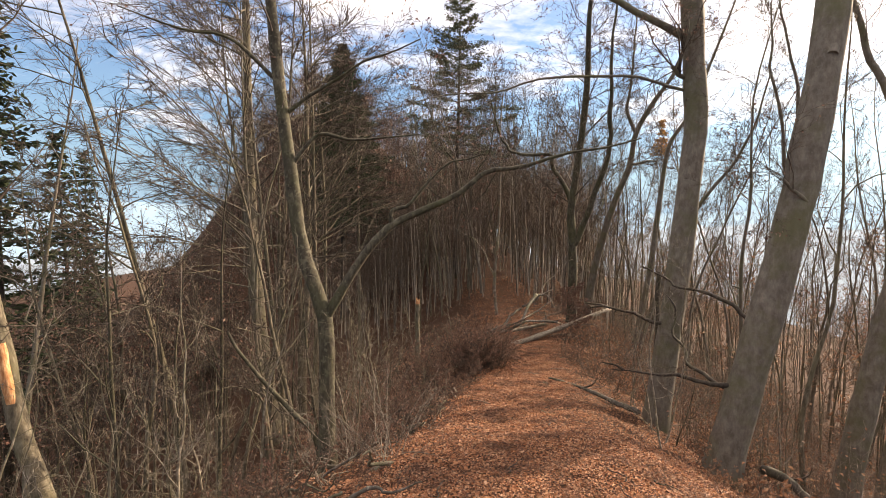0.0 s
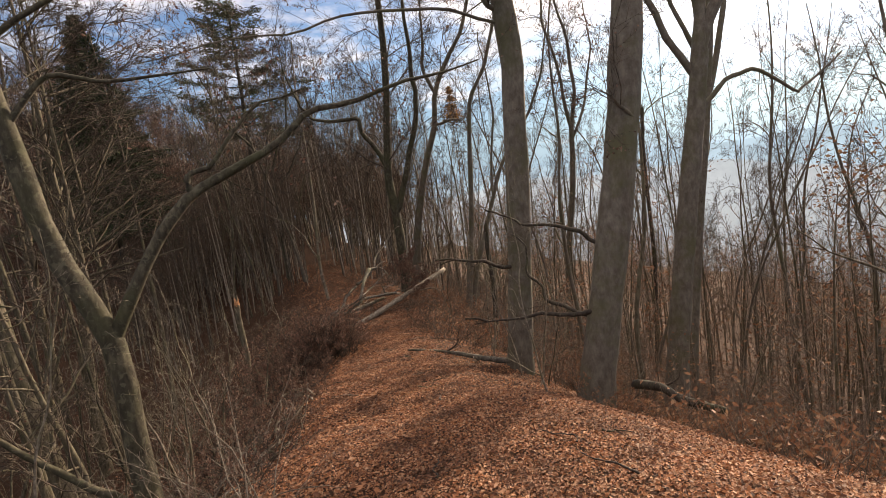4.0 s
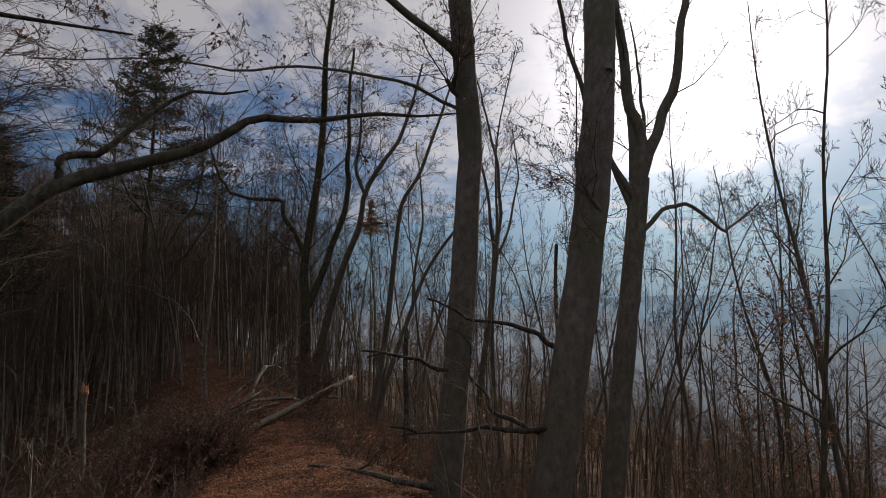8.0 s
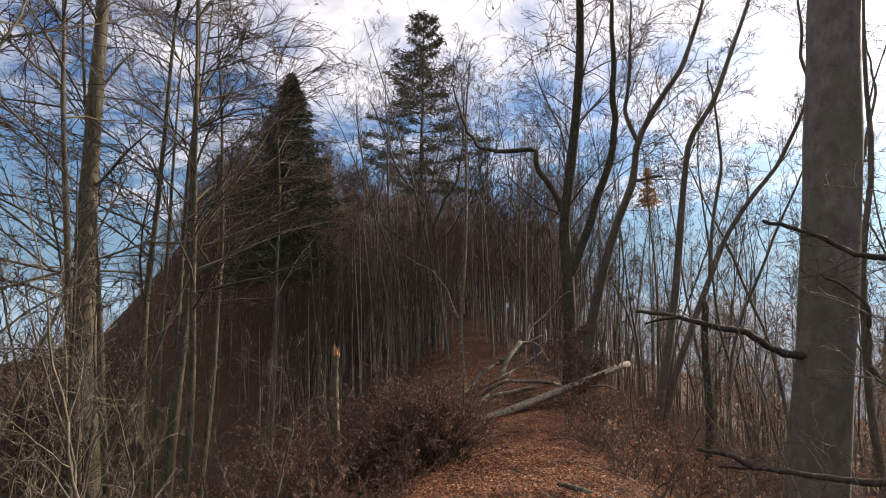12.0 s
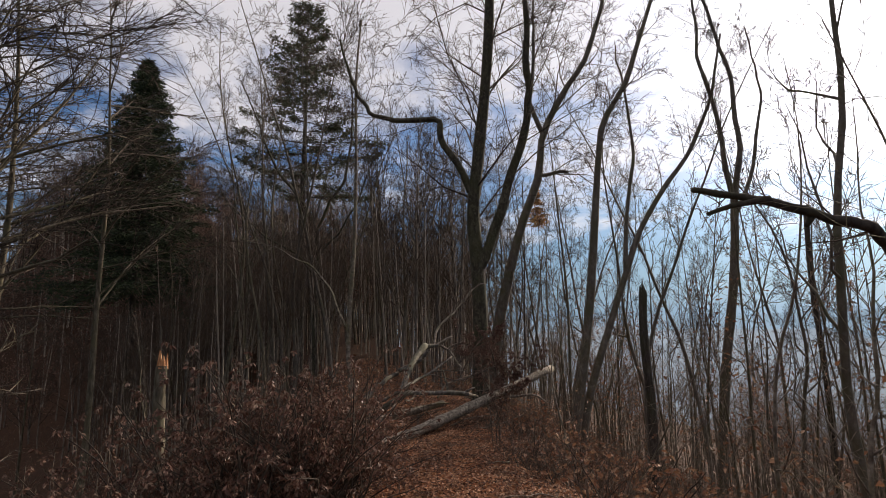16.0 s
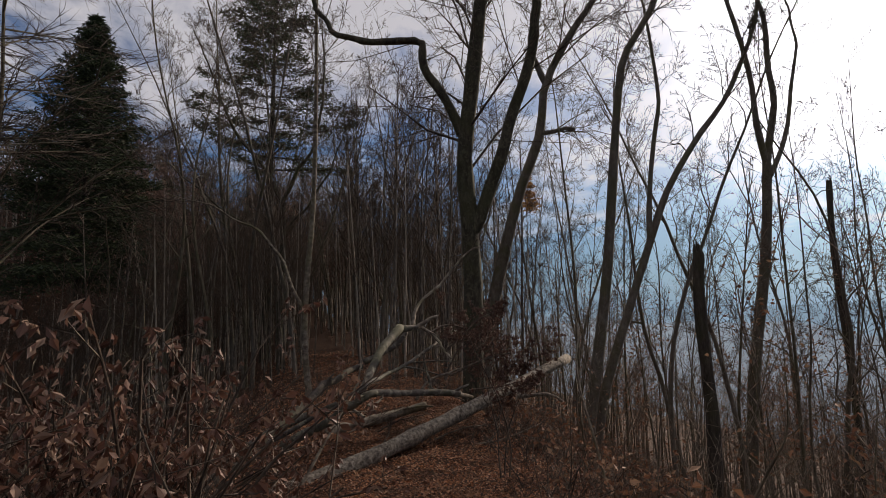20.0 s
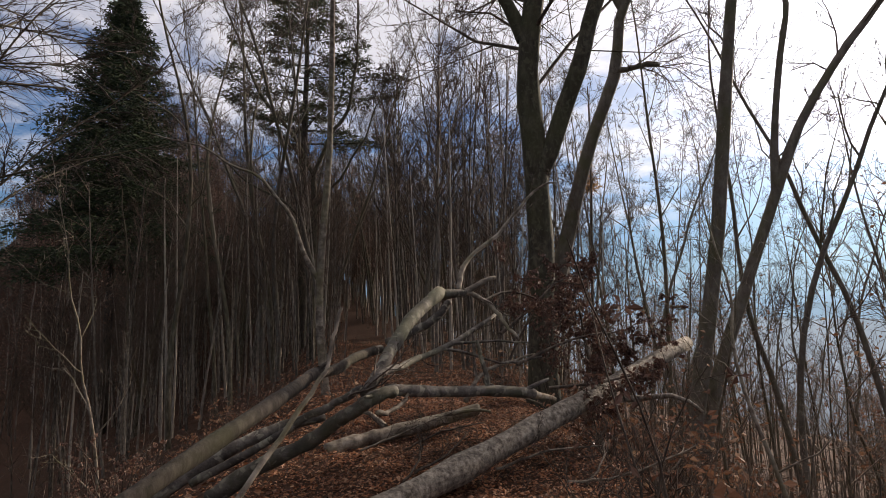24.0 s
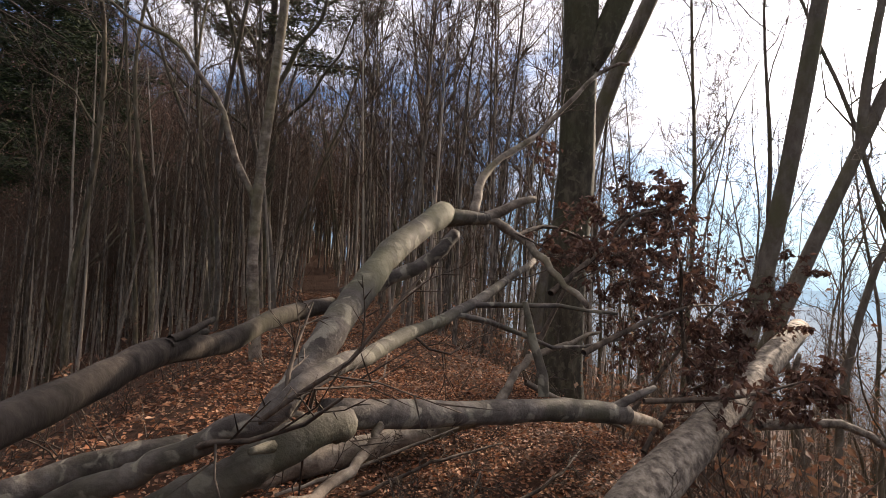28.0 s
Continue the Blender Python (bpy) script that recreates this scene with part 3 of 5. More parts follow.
# the forked beech behind the fallen wood
c = footed([(6.95, 28.56, -3.02), (6.93, 28.4, -1.58), (6.8, 28.2, 0.16), (6.67, 28.03, 1.6), (6.83, 27.74, 3.47), (7.02, 27.4, 5.63)])
built_tree("forked_beech", "mossy grey beech dividing into three limbs on the ridge", [("trunk", raised(c, 17, R), 0.27, 0.07), ("limb", raised([(6.6, 27.98, 2.2), (6.21, 27.97, 3.06), (5.71, 28.01, 3.79), (5.56, 27.95, 4.59), (4.23, 28.32, 4.62), (3.38, 28.52, 4.86), (2.96, 28.56, 5.44)], 7.5, R), 0.14, 0.03), ("limb", raised([(6.9, 28.2, -0.25), (7.14, 28.1, 0.25), (7.62, 27.75, 1.72), (8.1, 27.39, 3.44), (8.36, 27.17, 4.59), (8.42, 27.02, 5.6)], 12, R), 0.19, 0.05)], R, M_OLIVE, (14, 7, 6, 4), side=34, crown_from=0.36, reach=4.6, thin=0.0085, up=0.02)
kk = footed([(1.75, 42.6, -5.0), (1.7, 42.5, -2.0), (1.8, 42.5, 1.2), (1.75, 42.4, 3.4)])
built_tree("forked_beech", "crooked bare beech forking wide in front of the fir", [("trunk", kk, 0.17, 0.12), ("limb", raised([(1.75, 42.4, 3.3), (0.9, 42.3, 5.0), (-0.4, 42.2, 6.6), (-1.3, 42.2, 8.6)], 12, R), 0.10, 0.03), ("limb", raised([(1.75, 42.4, 3.4), (2.5, 42.3, 5.2), (3.3, 42.2, 6.4), (3.7, 42.2, 8.8)], 13, R), 0.10, 0.03), ("limb", raised([(1.75, 42.5, 0.6), (0.6, 42.3, 2.0), (-1.2, 42.1, 3.0), (-2.8, 42.0, 4.4)], 6, R), 0.07, 0.02), ("limb", raised([(1.8, 42.5, 1.8), (3.0, 42.3, 3.2), (4.0, 42.1, 4.9)], 8, R), 0.07, 0.02)], R, M_OLIVE, (12, 7, 6, 4), side=10, crown_from=0.5, reach=2.6, thin=0.0075)
r2 = footed([(9.81, 35.13, -3.15), (10.21, 34.7, -0.74), (10.92, 34.09, 2.33), (11.65, 33.6, 4.52), (11.84, 33.29, 6.49), (12.78, 32.77, 8.45), (13.62, 32.36, 9.76)])
built_tree("beech_tree", "leaning crooked beech with a broken knob", [("trunk", raised(r2, 15, R), 0.30, 0.06), ("limb", bend(R, (11.7, 33.5, 4.6), (0.9, -0.2, 0.15), 1.4, 4, 0.2), 0.10, 0.06), ("limb", raised([(11.84, 33.29, 6.5), (11.2, 33.2, 8.0), (11.4, 33.1, 9.5)], 14, R), 0.12, 0.04)], R, M_BEECH, (8, 6, 5, 4), side=14, crown_from=0.4, reach=3.4, thin=0.0078)
dd = footed([(11.18, 30.47, -6.31), (11.48, 30.02, -3.57), (11.7, 29.64, -1.18), (11.84, 29.2, 1.91), (11.95, 28.9, 3.97), (12.13, 28.67, 5.34), (12.87, 28.28, 6.69)])
built_tree("beech_tree", "slender dark beech with a bent upper stem", [("trunk", raised(dd, 13, R), 0.20, 0.05)], R, M_BEECH, (8, 6, 5, 4), side=16, crown_from=0.4, reach=3.0, thin=0.0078)
ee = footed([(11.8, 30.38, -4.99), (12.45, 29.88, -2.57), (13.11, 29.4, -0.32), (13.6, 29.06, 1.24), (14.43, 28.62, 2.79), (15.26, 28.23, 3.99)])
built_tree("beech_tree", "leaning dark beech with a spreading top", [("trunk", raised(ee, 9, R), 0.17, 0.04), ("limb", raised([(13.11, 29.4, -0.3), (13.2, 29.2, 2.0), (13.5, 29.0, 4.0)], 9, R), 0.09, 0.03)], R, M_BEECH, (8, 6, 5, 4), side=15, crown_from=0.4, reach=2.8, thin=0.0078)
yy = footed([(20.01, 32.73, -5.4), (20.39, 31.95, -0.3), (20.39, 31.48, 3.25)])
built_tree("forked_beech", "slim beech dividing into upright forks on the slope", [("trunk", yy, 0.26, 0.17), ("limb", raised([(20.39, 31.48, 3.2), (19.77, 31.24, 6.37), (18.76, 31.08, 9.72)], 14, R), 0.13, 0.04), ("limb", raised([(20.39, 31.48, 3.25), (20.64, 31.09, 5.68), (20.29, 30.84, 8.35), (19.95, 30.76, 9.69)], 15, R), 0.14, 0.04), ("limb", raised([(20.4, 31.5, 2.6), (21.6, 31.4, 5.0), (22.3, 31.3, 8.0)], 12, R), 0.10, 0.03)], R, M_BEECH, (9, 6, 5, 4), thin=0.0078)

# left-hand trees
oak = footed([(-8.4, 24.15, -8.69), (-8.96, 24.46, -4.86), (-9.45, 24.86, 0.07), (-9.7, 25.35, 6.09), (-9.86, 25.8, 11.56)])
built_tree("beech_tree", "tall straight olive-grey beech below the ridge", [("trunk", raised(oak, 19, R), 0.40, 0.09)], R, M_SLIM, (8, 6, 5, 4), side=18, crown_from=0.35, reach=4.2, thin=0.0078)
nn = footed([(-2.34, 10.45, -3.9), (-2.39, 10.59, -2.43), (-2.43, 10.73, -0.75), (-2.94, 10.84, 0.81), (-3.21, 11, 2.6), (-3.43, 11.12, 4.16), (-3.63, 11.26, 5.96)])
built_tree("young_beech", "olive-barked beech forking low at the path's edge", [
    ("trunk", raised(nn, 13, R), 0.185, 0.07),
    ("limb", [(-2.43, 10.74, -0.71), (-1.74, 10.84, 0.46), (-1.02, 10.92, 1.29), (0.3, 11, 1.9), (1.03, 11.05, 2.44), (2.71, 11.12, 2.83), (4.26, 11.15, 3.14)], 0.108, 0.014),
    ("limb", [(-1.02, 10.92, 1.29), (-1.02, 10.94, 1.59), (-0.66, 10.96, 1.71), (0.18, 11.05, 2.61), (0.9, 11.08, 2.8)], 0.05, 0.012),
    ("limb", [(-2.51, 10.45, -4.06), (-2.7, 10.53, -3.03), (-3.29, 10.57, -2.49), (-4.01, 10.62, -1.71), (-4.5, 10.67, -1)], 0.075, 0.03),
    ("limb", [(-3.21, 10.99, 2.48), (-2.59, 11.05, 3.21), (-1.87, 11.05, 3.09), (-0.43, 11.1, 3.22)], 0.05, 0.012),
    ("limb", [(-3.25, 11.08, 3.68), (-2.59, 11.13, 4.16), (-1.64, 11.19, 4.77), (-0.44, 11.26, 5.25)], 0.05, 0.012),
    ("limb", [(-3.44, 11.13, 4.29), (-4.04, 11.16, 4.88), (-4.76, 11.19, 5.35), (-5.61, 11.18, 5.47), (-6.93, 11.21, 5.95)], 0.05, 0.012)],
    R, M_OLIVE, (8, 7, 5), side=14, crown_from=0.5, reach=2.2, thin=0.0045, leaves=900)
ff = footed([(-7.55, 9.37, -4.04), (-8.05, 9.47, -2.73), (-8.33, 9.57, -1.42), (-8.66, 9.67, -0.12), (-8.88, 9.8, 1.41), (-8.86, 9.96, 3.37), (-8.79, 10.14, 5.55)])
scarred = built_tree("beech_tree", "leaning young beech with a torn bark wound", [("trunk", raised(ff, 14, R), 0.20, 0.06)], R, M_SLIM, (7, 6, 5, 3), side=11, crown_from=0.4, reach=3.0)


def arching_tree(label, foot, height, radius, lean, rng, limbs=20, span=6.2):
    """A slender beech with long rising limbs that fan out into arching sprays."""
    z = ground_at(*foot)
    top = thing("beech_tree", label, "tree", "clump of beeches", at=(*foot, z))
    line = bend(rng, (0, 0, -0.4), (lean[0] * 0.7, lean[1] * 0.7, 1), height - 4.5 - z, 9, 0.03, 0.02)
    me, line, rad = trunk_mesh("trunk", line, radius, radius * 0.1, 9, 0.4, 22, rng.randrange(99))
    part("trunk", me, M_SLIM, top)
    fine = Tubes()
    out = math.atan2(lean[1], lean[0])
    for i in range(limbs):
        s = 0.36 + 0.6 * (i + rng.random()) / limbs
        p, _d = along(line, s)
        a = out + rng.gauss(0, 1.2)
        e = radians(rng.uniform(12, 48))
        ln = span * (1.2 - 0.75 * s) * rng.uniform(0.75, 1.25)
        limb = bend(rng, p, (math.cos(a) * math.cos(e), math.sin(a) * math.cos(e), math.sin(e)), ln, 8, 0.07, -0.02)
        t = Tubes()
        t.add(limb, taper(max(radius * 0.42 * (1.1 - s), 0.032), 8, 0.3), 5)
        part("limb", t.mesh("limb"), M_SLIM, top)
        for k in range(13):
            q, d = along(limb, 0.18 + 0.81 * (k + rng.random()) / 13)
            spray = bend(rng, q, off(rng, d, radians(rng.uniform(22, 52))), rng.uniform(0.8, 1.9), 4, 0.1, -0.03)
            fine.add(spray, taper(0.016, 4, 0.45), 3)
            for _ in range(8):
                o, e2 = along(spray, rng.uniform(0.12, 0.99))
                fine.add([tuple(o), tuple(o + off(rng, e2, radians(rng.uniform(18, 50))) * rng.uniform(0.3, 0.85))], [0.0085, 0.0], 1)
    tagged(part("twig_spray", fine.mesh("twig_spray"), M_TWIG, top), kind="stuff")


for x, y, h, r, lx, ly in ((-8.0, 27.6, 19, 0.24, 0.03, 0.02), (-7.3, 27.3, 18, 0.16, 0.06, -0.05), (-8.7, 27.2, 19, 0.17, -0.04, -0.06), (-8.3, 28.3, 18, 0.15, 0.05, 0.10), (-7.2, 28.3, 17, 0.14, 0.09, 0.06), (-9.4, 27.0, 19, 0.16, -0.12, -0.02), (-10.4, 31.0, 19, 0.15, -0.05, 0.1), (-6.9, 21.5, 17, 0.12, -0.12, -0.05), (-5.9, 17.4, 15, 0.10, -0.2, -0.05), (-11.5, 22.0, 19, 0.16, -0.1, -0.1), (-5.6, 31.5, 17, 0.12, 0.1, 0.1)):
    arching_tree("slender olive-grey beech with fine arching branches below the path", (x, y), h, r, (lx, ly), R)
part("bark_wound", trunk_mesh("bark_wound", [tuple((Vector(p) - scarred.location) * 1.0) for p in ((-8.16, 9.42, -2.1), (-8.2, 9.4, -1.6), (-8.32, 9.44, -0.95))], 0.10, 0.08, 10, 0.0, 6, 4, 0.12)[0], M_RAW, scarred, "torn reddish wood")
pale = footed([(2.93, 30.0, -4.5), (2.75, 30.0, -2.6), (2.95, 29.9, 0.65), (3.0, 29.8, 3.88)])
built_tree("young_beech", "thin pale-barked young tree with a leaning side stem", [("trunk", raised(pale, 9, R), 0.085, 0.03), ("limb", [(2.75, 30.0, -2.2), (2.2, 30.0, -0.9), (1.5, 30.1, 0.0), (0.4, 30.2, 0.6), (-0.8, 30.2, 0.9)], 0.05, 0.01)], R, M_DEAD, (7, 6, 5), side=12, crown_from=0.4, reach=1.8, thin=0.004)


# ---- conifers ----
def conifer(name, label, height, width, radius, bare, whorls, per, tufts, droop, rng, mat, gaps=0.0, size=0.24, at=(0, 0, 0), long=2.4, blunt=False):
    top = thing(name, label, "tree", "conifers", at=at)
    line = bend(rng, (0, 0, -0.5), (0.01, 0.0, 1), height + 0.5, 8, 0.008)
    t = Tubes()
    t.add(spline(line, 14), taper(radius, 14, 0.06), 9)
    part("trunk", t.mesh("trunk", 0.03), M_DARK, top)
    arms, spots = Tubes(), []
    for i in range(whorls):
        s = bare + (0.995 - bare) * i / (whorls - 1)
        u = (s - bare) / (1 - bare)
        w = width * (min(1.0, 0.6 + 2.0 * u) * (1 - 0.72 * u) if blunt else (1 - u) ** 0.8) * rng.uniform(0.62, 1.12) + 0.25
        if rng.random() < gaps:
            w *= 0.35
        for k in range(per):
            a = 2 * math.pi * (k + rng.random() * 0.7) / per + i
            p, _ = along(line, s)
            d = Vector((math.cos(a), math.sin(a), droop + rng.gauss(0, 0.12) + 0.5 * s * s))
            arm = bend(rng, p, d, w * rng.uniform(0.7, 1.1), 5, 0.09, -0.02 if droop < 0 else 0.05)
            arms.add(arm, taper(0.03 * (1.3 - s), 5, 0.2), 3)
            for j in range(max(3, int(tufts * (0.35 + w / width)))):
                q, e = along(arm, 0.15 + 0.85 * rng.random() ** 0.7)
                side = norm(Vector((-e.y, e.x, 0.0)))
                q = q + side * rng.gauss(0, 0.16 * w * 0.6) + Vector((0, 0, rng.gauss(-0.06, 0.09)))
                spots.append(tuple(q))
    for i in range(26):
        s = bare * rng.uniform(0.25, 1.0)
        p, _ = along(line, s)
        a = rng.uniform(0, 6.28)
        arms.add(bend(rng, p, (math.cos(a), math.sin(a), -0.1), rng.uniform(0.6, 1.8), 4, 0.15), taper(0.014, 4, 0.3), 3)
    tagged(part("branchwork", arms.mesh("branchwork"), M_DARK, top), kind="stuff")
    g = np.random.default_rng(rng.randrange(9999))
    tagged(part("foliage", leaf_mesh("foliage", spots, size, g, 0.25, 0.2, long), mat, top), kind="stuff")
    return top


conifer("spruce", "dark green spruce with dense drooping branches below the ridge", 28.5, 7.0, 0.32, 0.38, 46, 11, 130, -0.14, R, M_NEEDLE, 0.0, 0.095, (-11.4, 54.4, ground_at(-11.4, 54.4)), 3.6)


def ragged_fir(height, at, rng):
    """A fir with uneven flat plates of needles on a visible trunk."""
    top = thing("fir_tree", "tall ragged fir with layered dark needles on the ridge", "tree", "conifers", at=at)
    line = bend(rng, (0, 0, -0.5), (0.01, 0.0, 1), height + 0.5, 9, 0.012)
    t = Tubes()
    t.add(spline(line, 16), taper(0.34, 16, 0.05), 9)
    part("trunk", t.mesh("trunk", 0.03), M_DARK, top)
    arms, spots = Tubes(), []
    for i in range(19):
        u = i / 18
        p, _d = along(line, min(0.46 + 0.535 * u, 0.999))
        w = 6.0 * min(1.0, 0.72 + 1.2 * u) * (1 - u) ** 0.62 + 0.5
        for k in range(4):
            a = 2 * math.pi * (k + rng.random()) / 4 + i * 1.1
            ln = w * rng.choice((0.28, 0.55, 0.75, 0.95, 1.1))
            arm = bend(rng, p, (math.cos(a), math.sin(a), 0.04 + 0.55 * u * u + rng.gauss(0, 0.09)), ln, 6, 0.07, 0.03)
            arms.add(arm, taper(0.05 * (1.2 - u), 6, 0.2), 4)
            side = Vector((-math.sin(a), math.cos(a), 0.0))
            for _ in range(int(50 + 70 * ln)):
                f = 0.28 + 0.72 * rng.random() ** 0.8
                q, _e = along(arm, min(f, 0.999))
                spots.append(tuple(q + side * rng.gauss(0, 0.13 + 0.17 * ln * (1.15 - f)) + Vector((0, 0, rng.gauss(0.0, 0.11)))))
    for i in range(30):
        p, _d = along(line, rng.uniform(0.16, 0.48))
        a = rng.uniform(0, 6.28)
        arms.add(bend(rng, p, (math.cos(a), math.sin(a), -0.05), rng.uniform(0.8, 2.6), 5, 0.15), taper(0.02, 5, 0.3), 3)
    tagged(part("branchwork", arms.mesh("branchwork"), M_DARK, top), kind="stuff")
    tagged(part("foliage", leaf_mesh("foliage", spots, 0.09, np.random.default_rng(17), 0.1, 0.25, 3.6), M_PINE, top), kind="stuff")


ragged_fir(26.2, (0.6, 49.3, ground_at(0.6, 49.3)), random.Random(14))
for x, y, h in ((-21, 23.5, 26), (-27, 36, 24), (-36, 50, 26), (-42, 36, 25)):
    conifer("spruce", "dark spruce far down the slope", h, 3.4, 0.25, 0.35, 24, 8, 14, -0.15, R, M_NEEDLE, 0.1, 0.22, (x, y, ground_at(x, y)))
for x, y, h in ((26.5, 66.5, 27),):
    conifer("larch", "slender larch with golden autumn needles", h, 1.5, 0.12, 0.84, 9, 7, 22, 0.1, R, M_LARCH, 0.1, 0.15, (x, y, ground_at(x, y)))


# ---- the stand of slim beeches ----
def stand():
    rng = random.Random(77)
    light = [(19, 0.10, 0.4, 11, 3.6), (17, 0.075, 0.38, 11, 3.2), (16, 0.06, 0.36, 10, 3.0), (18, 0.085, 0.36, 11, 3.4), (13, 0.05, 0.32, 9, 2.6)]
    full = [(19, 0.13, 0.36, 13, 3.8), (17, 0.10, 0.34, 13, 3.4), (20, 0.14, 0.38, 13, 4.2), (15, 0.085, 0.3, 12, 3.2)]

    def kind_of(i, spec, counts, up, wobble=0.085):
        h, r, first, limbs, spread = spec
        return random_tree("beech_tree", rng, h, r, first, limbs, counts, spread, M_SLIM if i % 2 else M_BEECH, "slim bare beech standing in the wood" if limbs < 10 else "bare beech with a fine spreading crown", "tree", "beech stand", up, wobble, (rng.uniform(-0.04, 0.04), rng.uniform(-0.04, 0.04)), 0.0078)
    slender = [kind_of(i, s, (6, 5, 3), 0.22, 0.08) for i, s in enumerate(light)]
    crowned = [kind_of(i, s, (6, 5, 4), 0.16) for i, s in enumerate(full)]
    curvy = [kind_of(i, (h, r, 0.34, 9, 3.4), (5, 5, 4), 0.3, 0.13) for i, (h, r) in enumerate(((17, 0.13), (15, 0.10), (18, 0.15), (14, 0.09), (16, 0.115)))]
    spots, places = [], []
    walk_x, walk_y = [-0.2, -0.3, -0.4, 1.3, 1.1, 1.9, 2.6, 3.4, 3.7], [0, 2.4, 4.1, 7.4, 10.5, 13.1, 15.8, 18.8, 22.2]

    def scatter(n, x0, x1, y0, y1, gap, clear, away, kinds):
        done = tries = 0
        while done < n and tries < n * 60:
            tries += 1
            x, y = rng.uniform(x0, x1), rng.uniform(y0, y1)
            if abs(x - np.interp(y, PATH_Y, PATH_X)) < clear:
                continue
            if y < 26 and abs(x - np.interp(y, walk_y, walk_x)) < away:
                continue
            if any((x - a) ** 2 + (y - b) ** 2 < gap * gap for a, b in spots):
                continue
            spots.append((x, y))
            places.append((x, y, kinds))
            done += 1
    scatter(64, -3, 16, 35, 66, 1.1, 1.5, 3, slender)
    scatter(12, -1, 14, 37, 62, 1.4, 1.8, 3, crowned)
    scatter(7, 14, 28, 27, 42, 2.4, 6.0, 7, curvy)
    scatter(20, 10, 44, 14, 58, 2.6, 6.0, 7, curvy)
    scatter(30, 9, 40, 16, 60, 1.2, 5.0, 7, slender)
    scatter(20, 16, 44, 1, 27, 3.0, 5.5, 9, curvy)
    scatter(22, -34, -11, 8, 33, 1.9, 4.5, 6, crowned)
    used = set()
    for x, y, kinds in places:
        big = 1.0 + 0.5 * min(max((x - 14) / 22, 0.0), 1.0)   # taller stems down the slope
        m = Matrix.Translation((x, y, ground_at(x, y) - 0.1)) @ pose(0, 0, 0, rng.gauss(0, 2.6), rng.gauss(0, 2.6), rng.uniform(0, 360)) @ Matrix.Diagonal((big * 0.8 if big > 1.2 else 1.0, big * 0.8 if big > 1.2 else 1.0, big, 1))
        k = kinds[rng.randrange(len(kinds))]
        if k in used:
            copy_thing(k, m)
        else:
            used.add(k)
            k.matrix_basis = m


stand()


def pole_trees():
    """The young stand along the ridge: straight slim stems with small tops."""
    rng = random.Random(43)
    kinds = []
    for h, r in ((9, 0.050), (10.5, 0.060), (8, 0.042), (12, 0.070), (11, 0.055), (9.5, 0.065), (13, 0.085), (8.5, 0.05)):
        top = thing("young_beech", "straight slim young beech in the dark pole stand", "tree", "pole stand")
        line = bend(rng, (0, 0, -0.3), (rng.gauss(0, 0.03), rng.gauss(0, 0.03), 1), h + 0.3, 7, 0.022, 0.02)
        me, line, rad = trunk_mesh("trunk", line, r, r * 0.25, 7, 0.3, 14, rng.randrange(99), 0.02)
        part("trunk", me, M_POLE, top)
        fine = Tubes()
        for i in range(19):
            p, d = along(line, rng.uniform(0.40, 0.98))
            limb = bend(rng, p, off(rng, Vector((0, 0, 1)), radians(rng.uniform(24, 52))), rng.uniform(0.8, 2.4), 4, 0.12, 0.08)
            fine.add(limb, taper(0.018, 4, 0.35), 3)
            for _ in range(10):
                q, e = along(limb, rng.uniform(0.15, 0.99))
                fine.add([tuple(q), tuple(q + off(rng, e, radians(rng.uniform(20, 60))) * rng.uniform(0.35, 1.1))], [0.0085, 0.0], 1)
        for i in range(9):   # dead stubs lower down
            p, d = along(line, rng.uniform(0.1, 0.5))
            fine.add([tuple(p), tuple(p + off(rng, d, radians(rng.uniform(55, 95))) * rng.uniform(0.3, 1.1))], [0.008, 0.0], 1)
        tagged(part("twig_spray", fine.mesh("twig_spray"), M_DUSK, top), kind="stuff")
        kinds.append(top)
    spots, used = [], set()

    def plant(n, y0, y1, near, wide, small):
        done = tries = 0
        while done < n and tries < 40 * n:
            tries += 1
            y = rng.uniform(y0, y1)
            d = near + rng.random() ** 1.1 * abs(wide)
            x = float(np.interp(y, PATH_Y, PATH_X)) + math.copysign(d, wide)
            if any((x - a) ** 2 + (y - b) ** 2 < 0.36 for a, b in spots):
                continue
            spots.append((x, y))
            done += 1
            deep = x < -5.0
            size = rng.uniform(0.62, 0.85) if deep else rng.uniform(0.7, 1.0) * small
            m = Matrix.Translation((x, y, ground_at(x, y) - 0.05)) @ pose(0, 0, 0, rng.gauss(0, 1.8), rng.gauss(0, 1.8), rng.uniform(0, 360)) @ Matrix.Diagonal((size, size, size, 1))
            k = kinds[rng.randrange(len(kinds))]
            if k in used:
                copy_thing(k, m)
            else:
                used.add(k)
                k.matrix_basis = m
    plant(105, 45, 62, 0.8, -14.0, 1.0)
    plant(72, 36, 62, 0.8, 9.0, 1.2)
    plant(66, 37, 46, 0.9, -11.0, 0.95)
    plant(30, 33, 44, 1.4, 5.0, 1.1)


pole_trees()


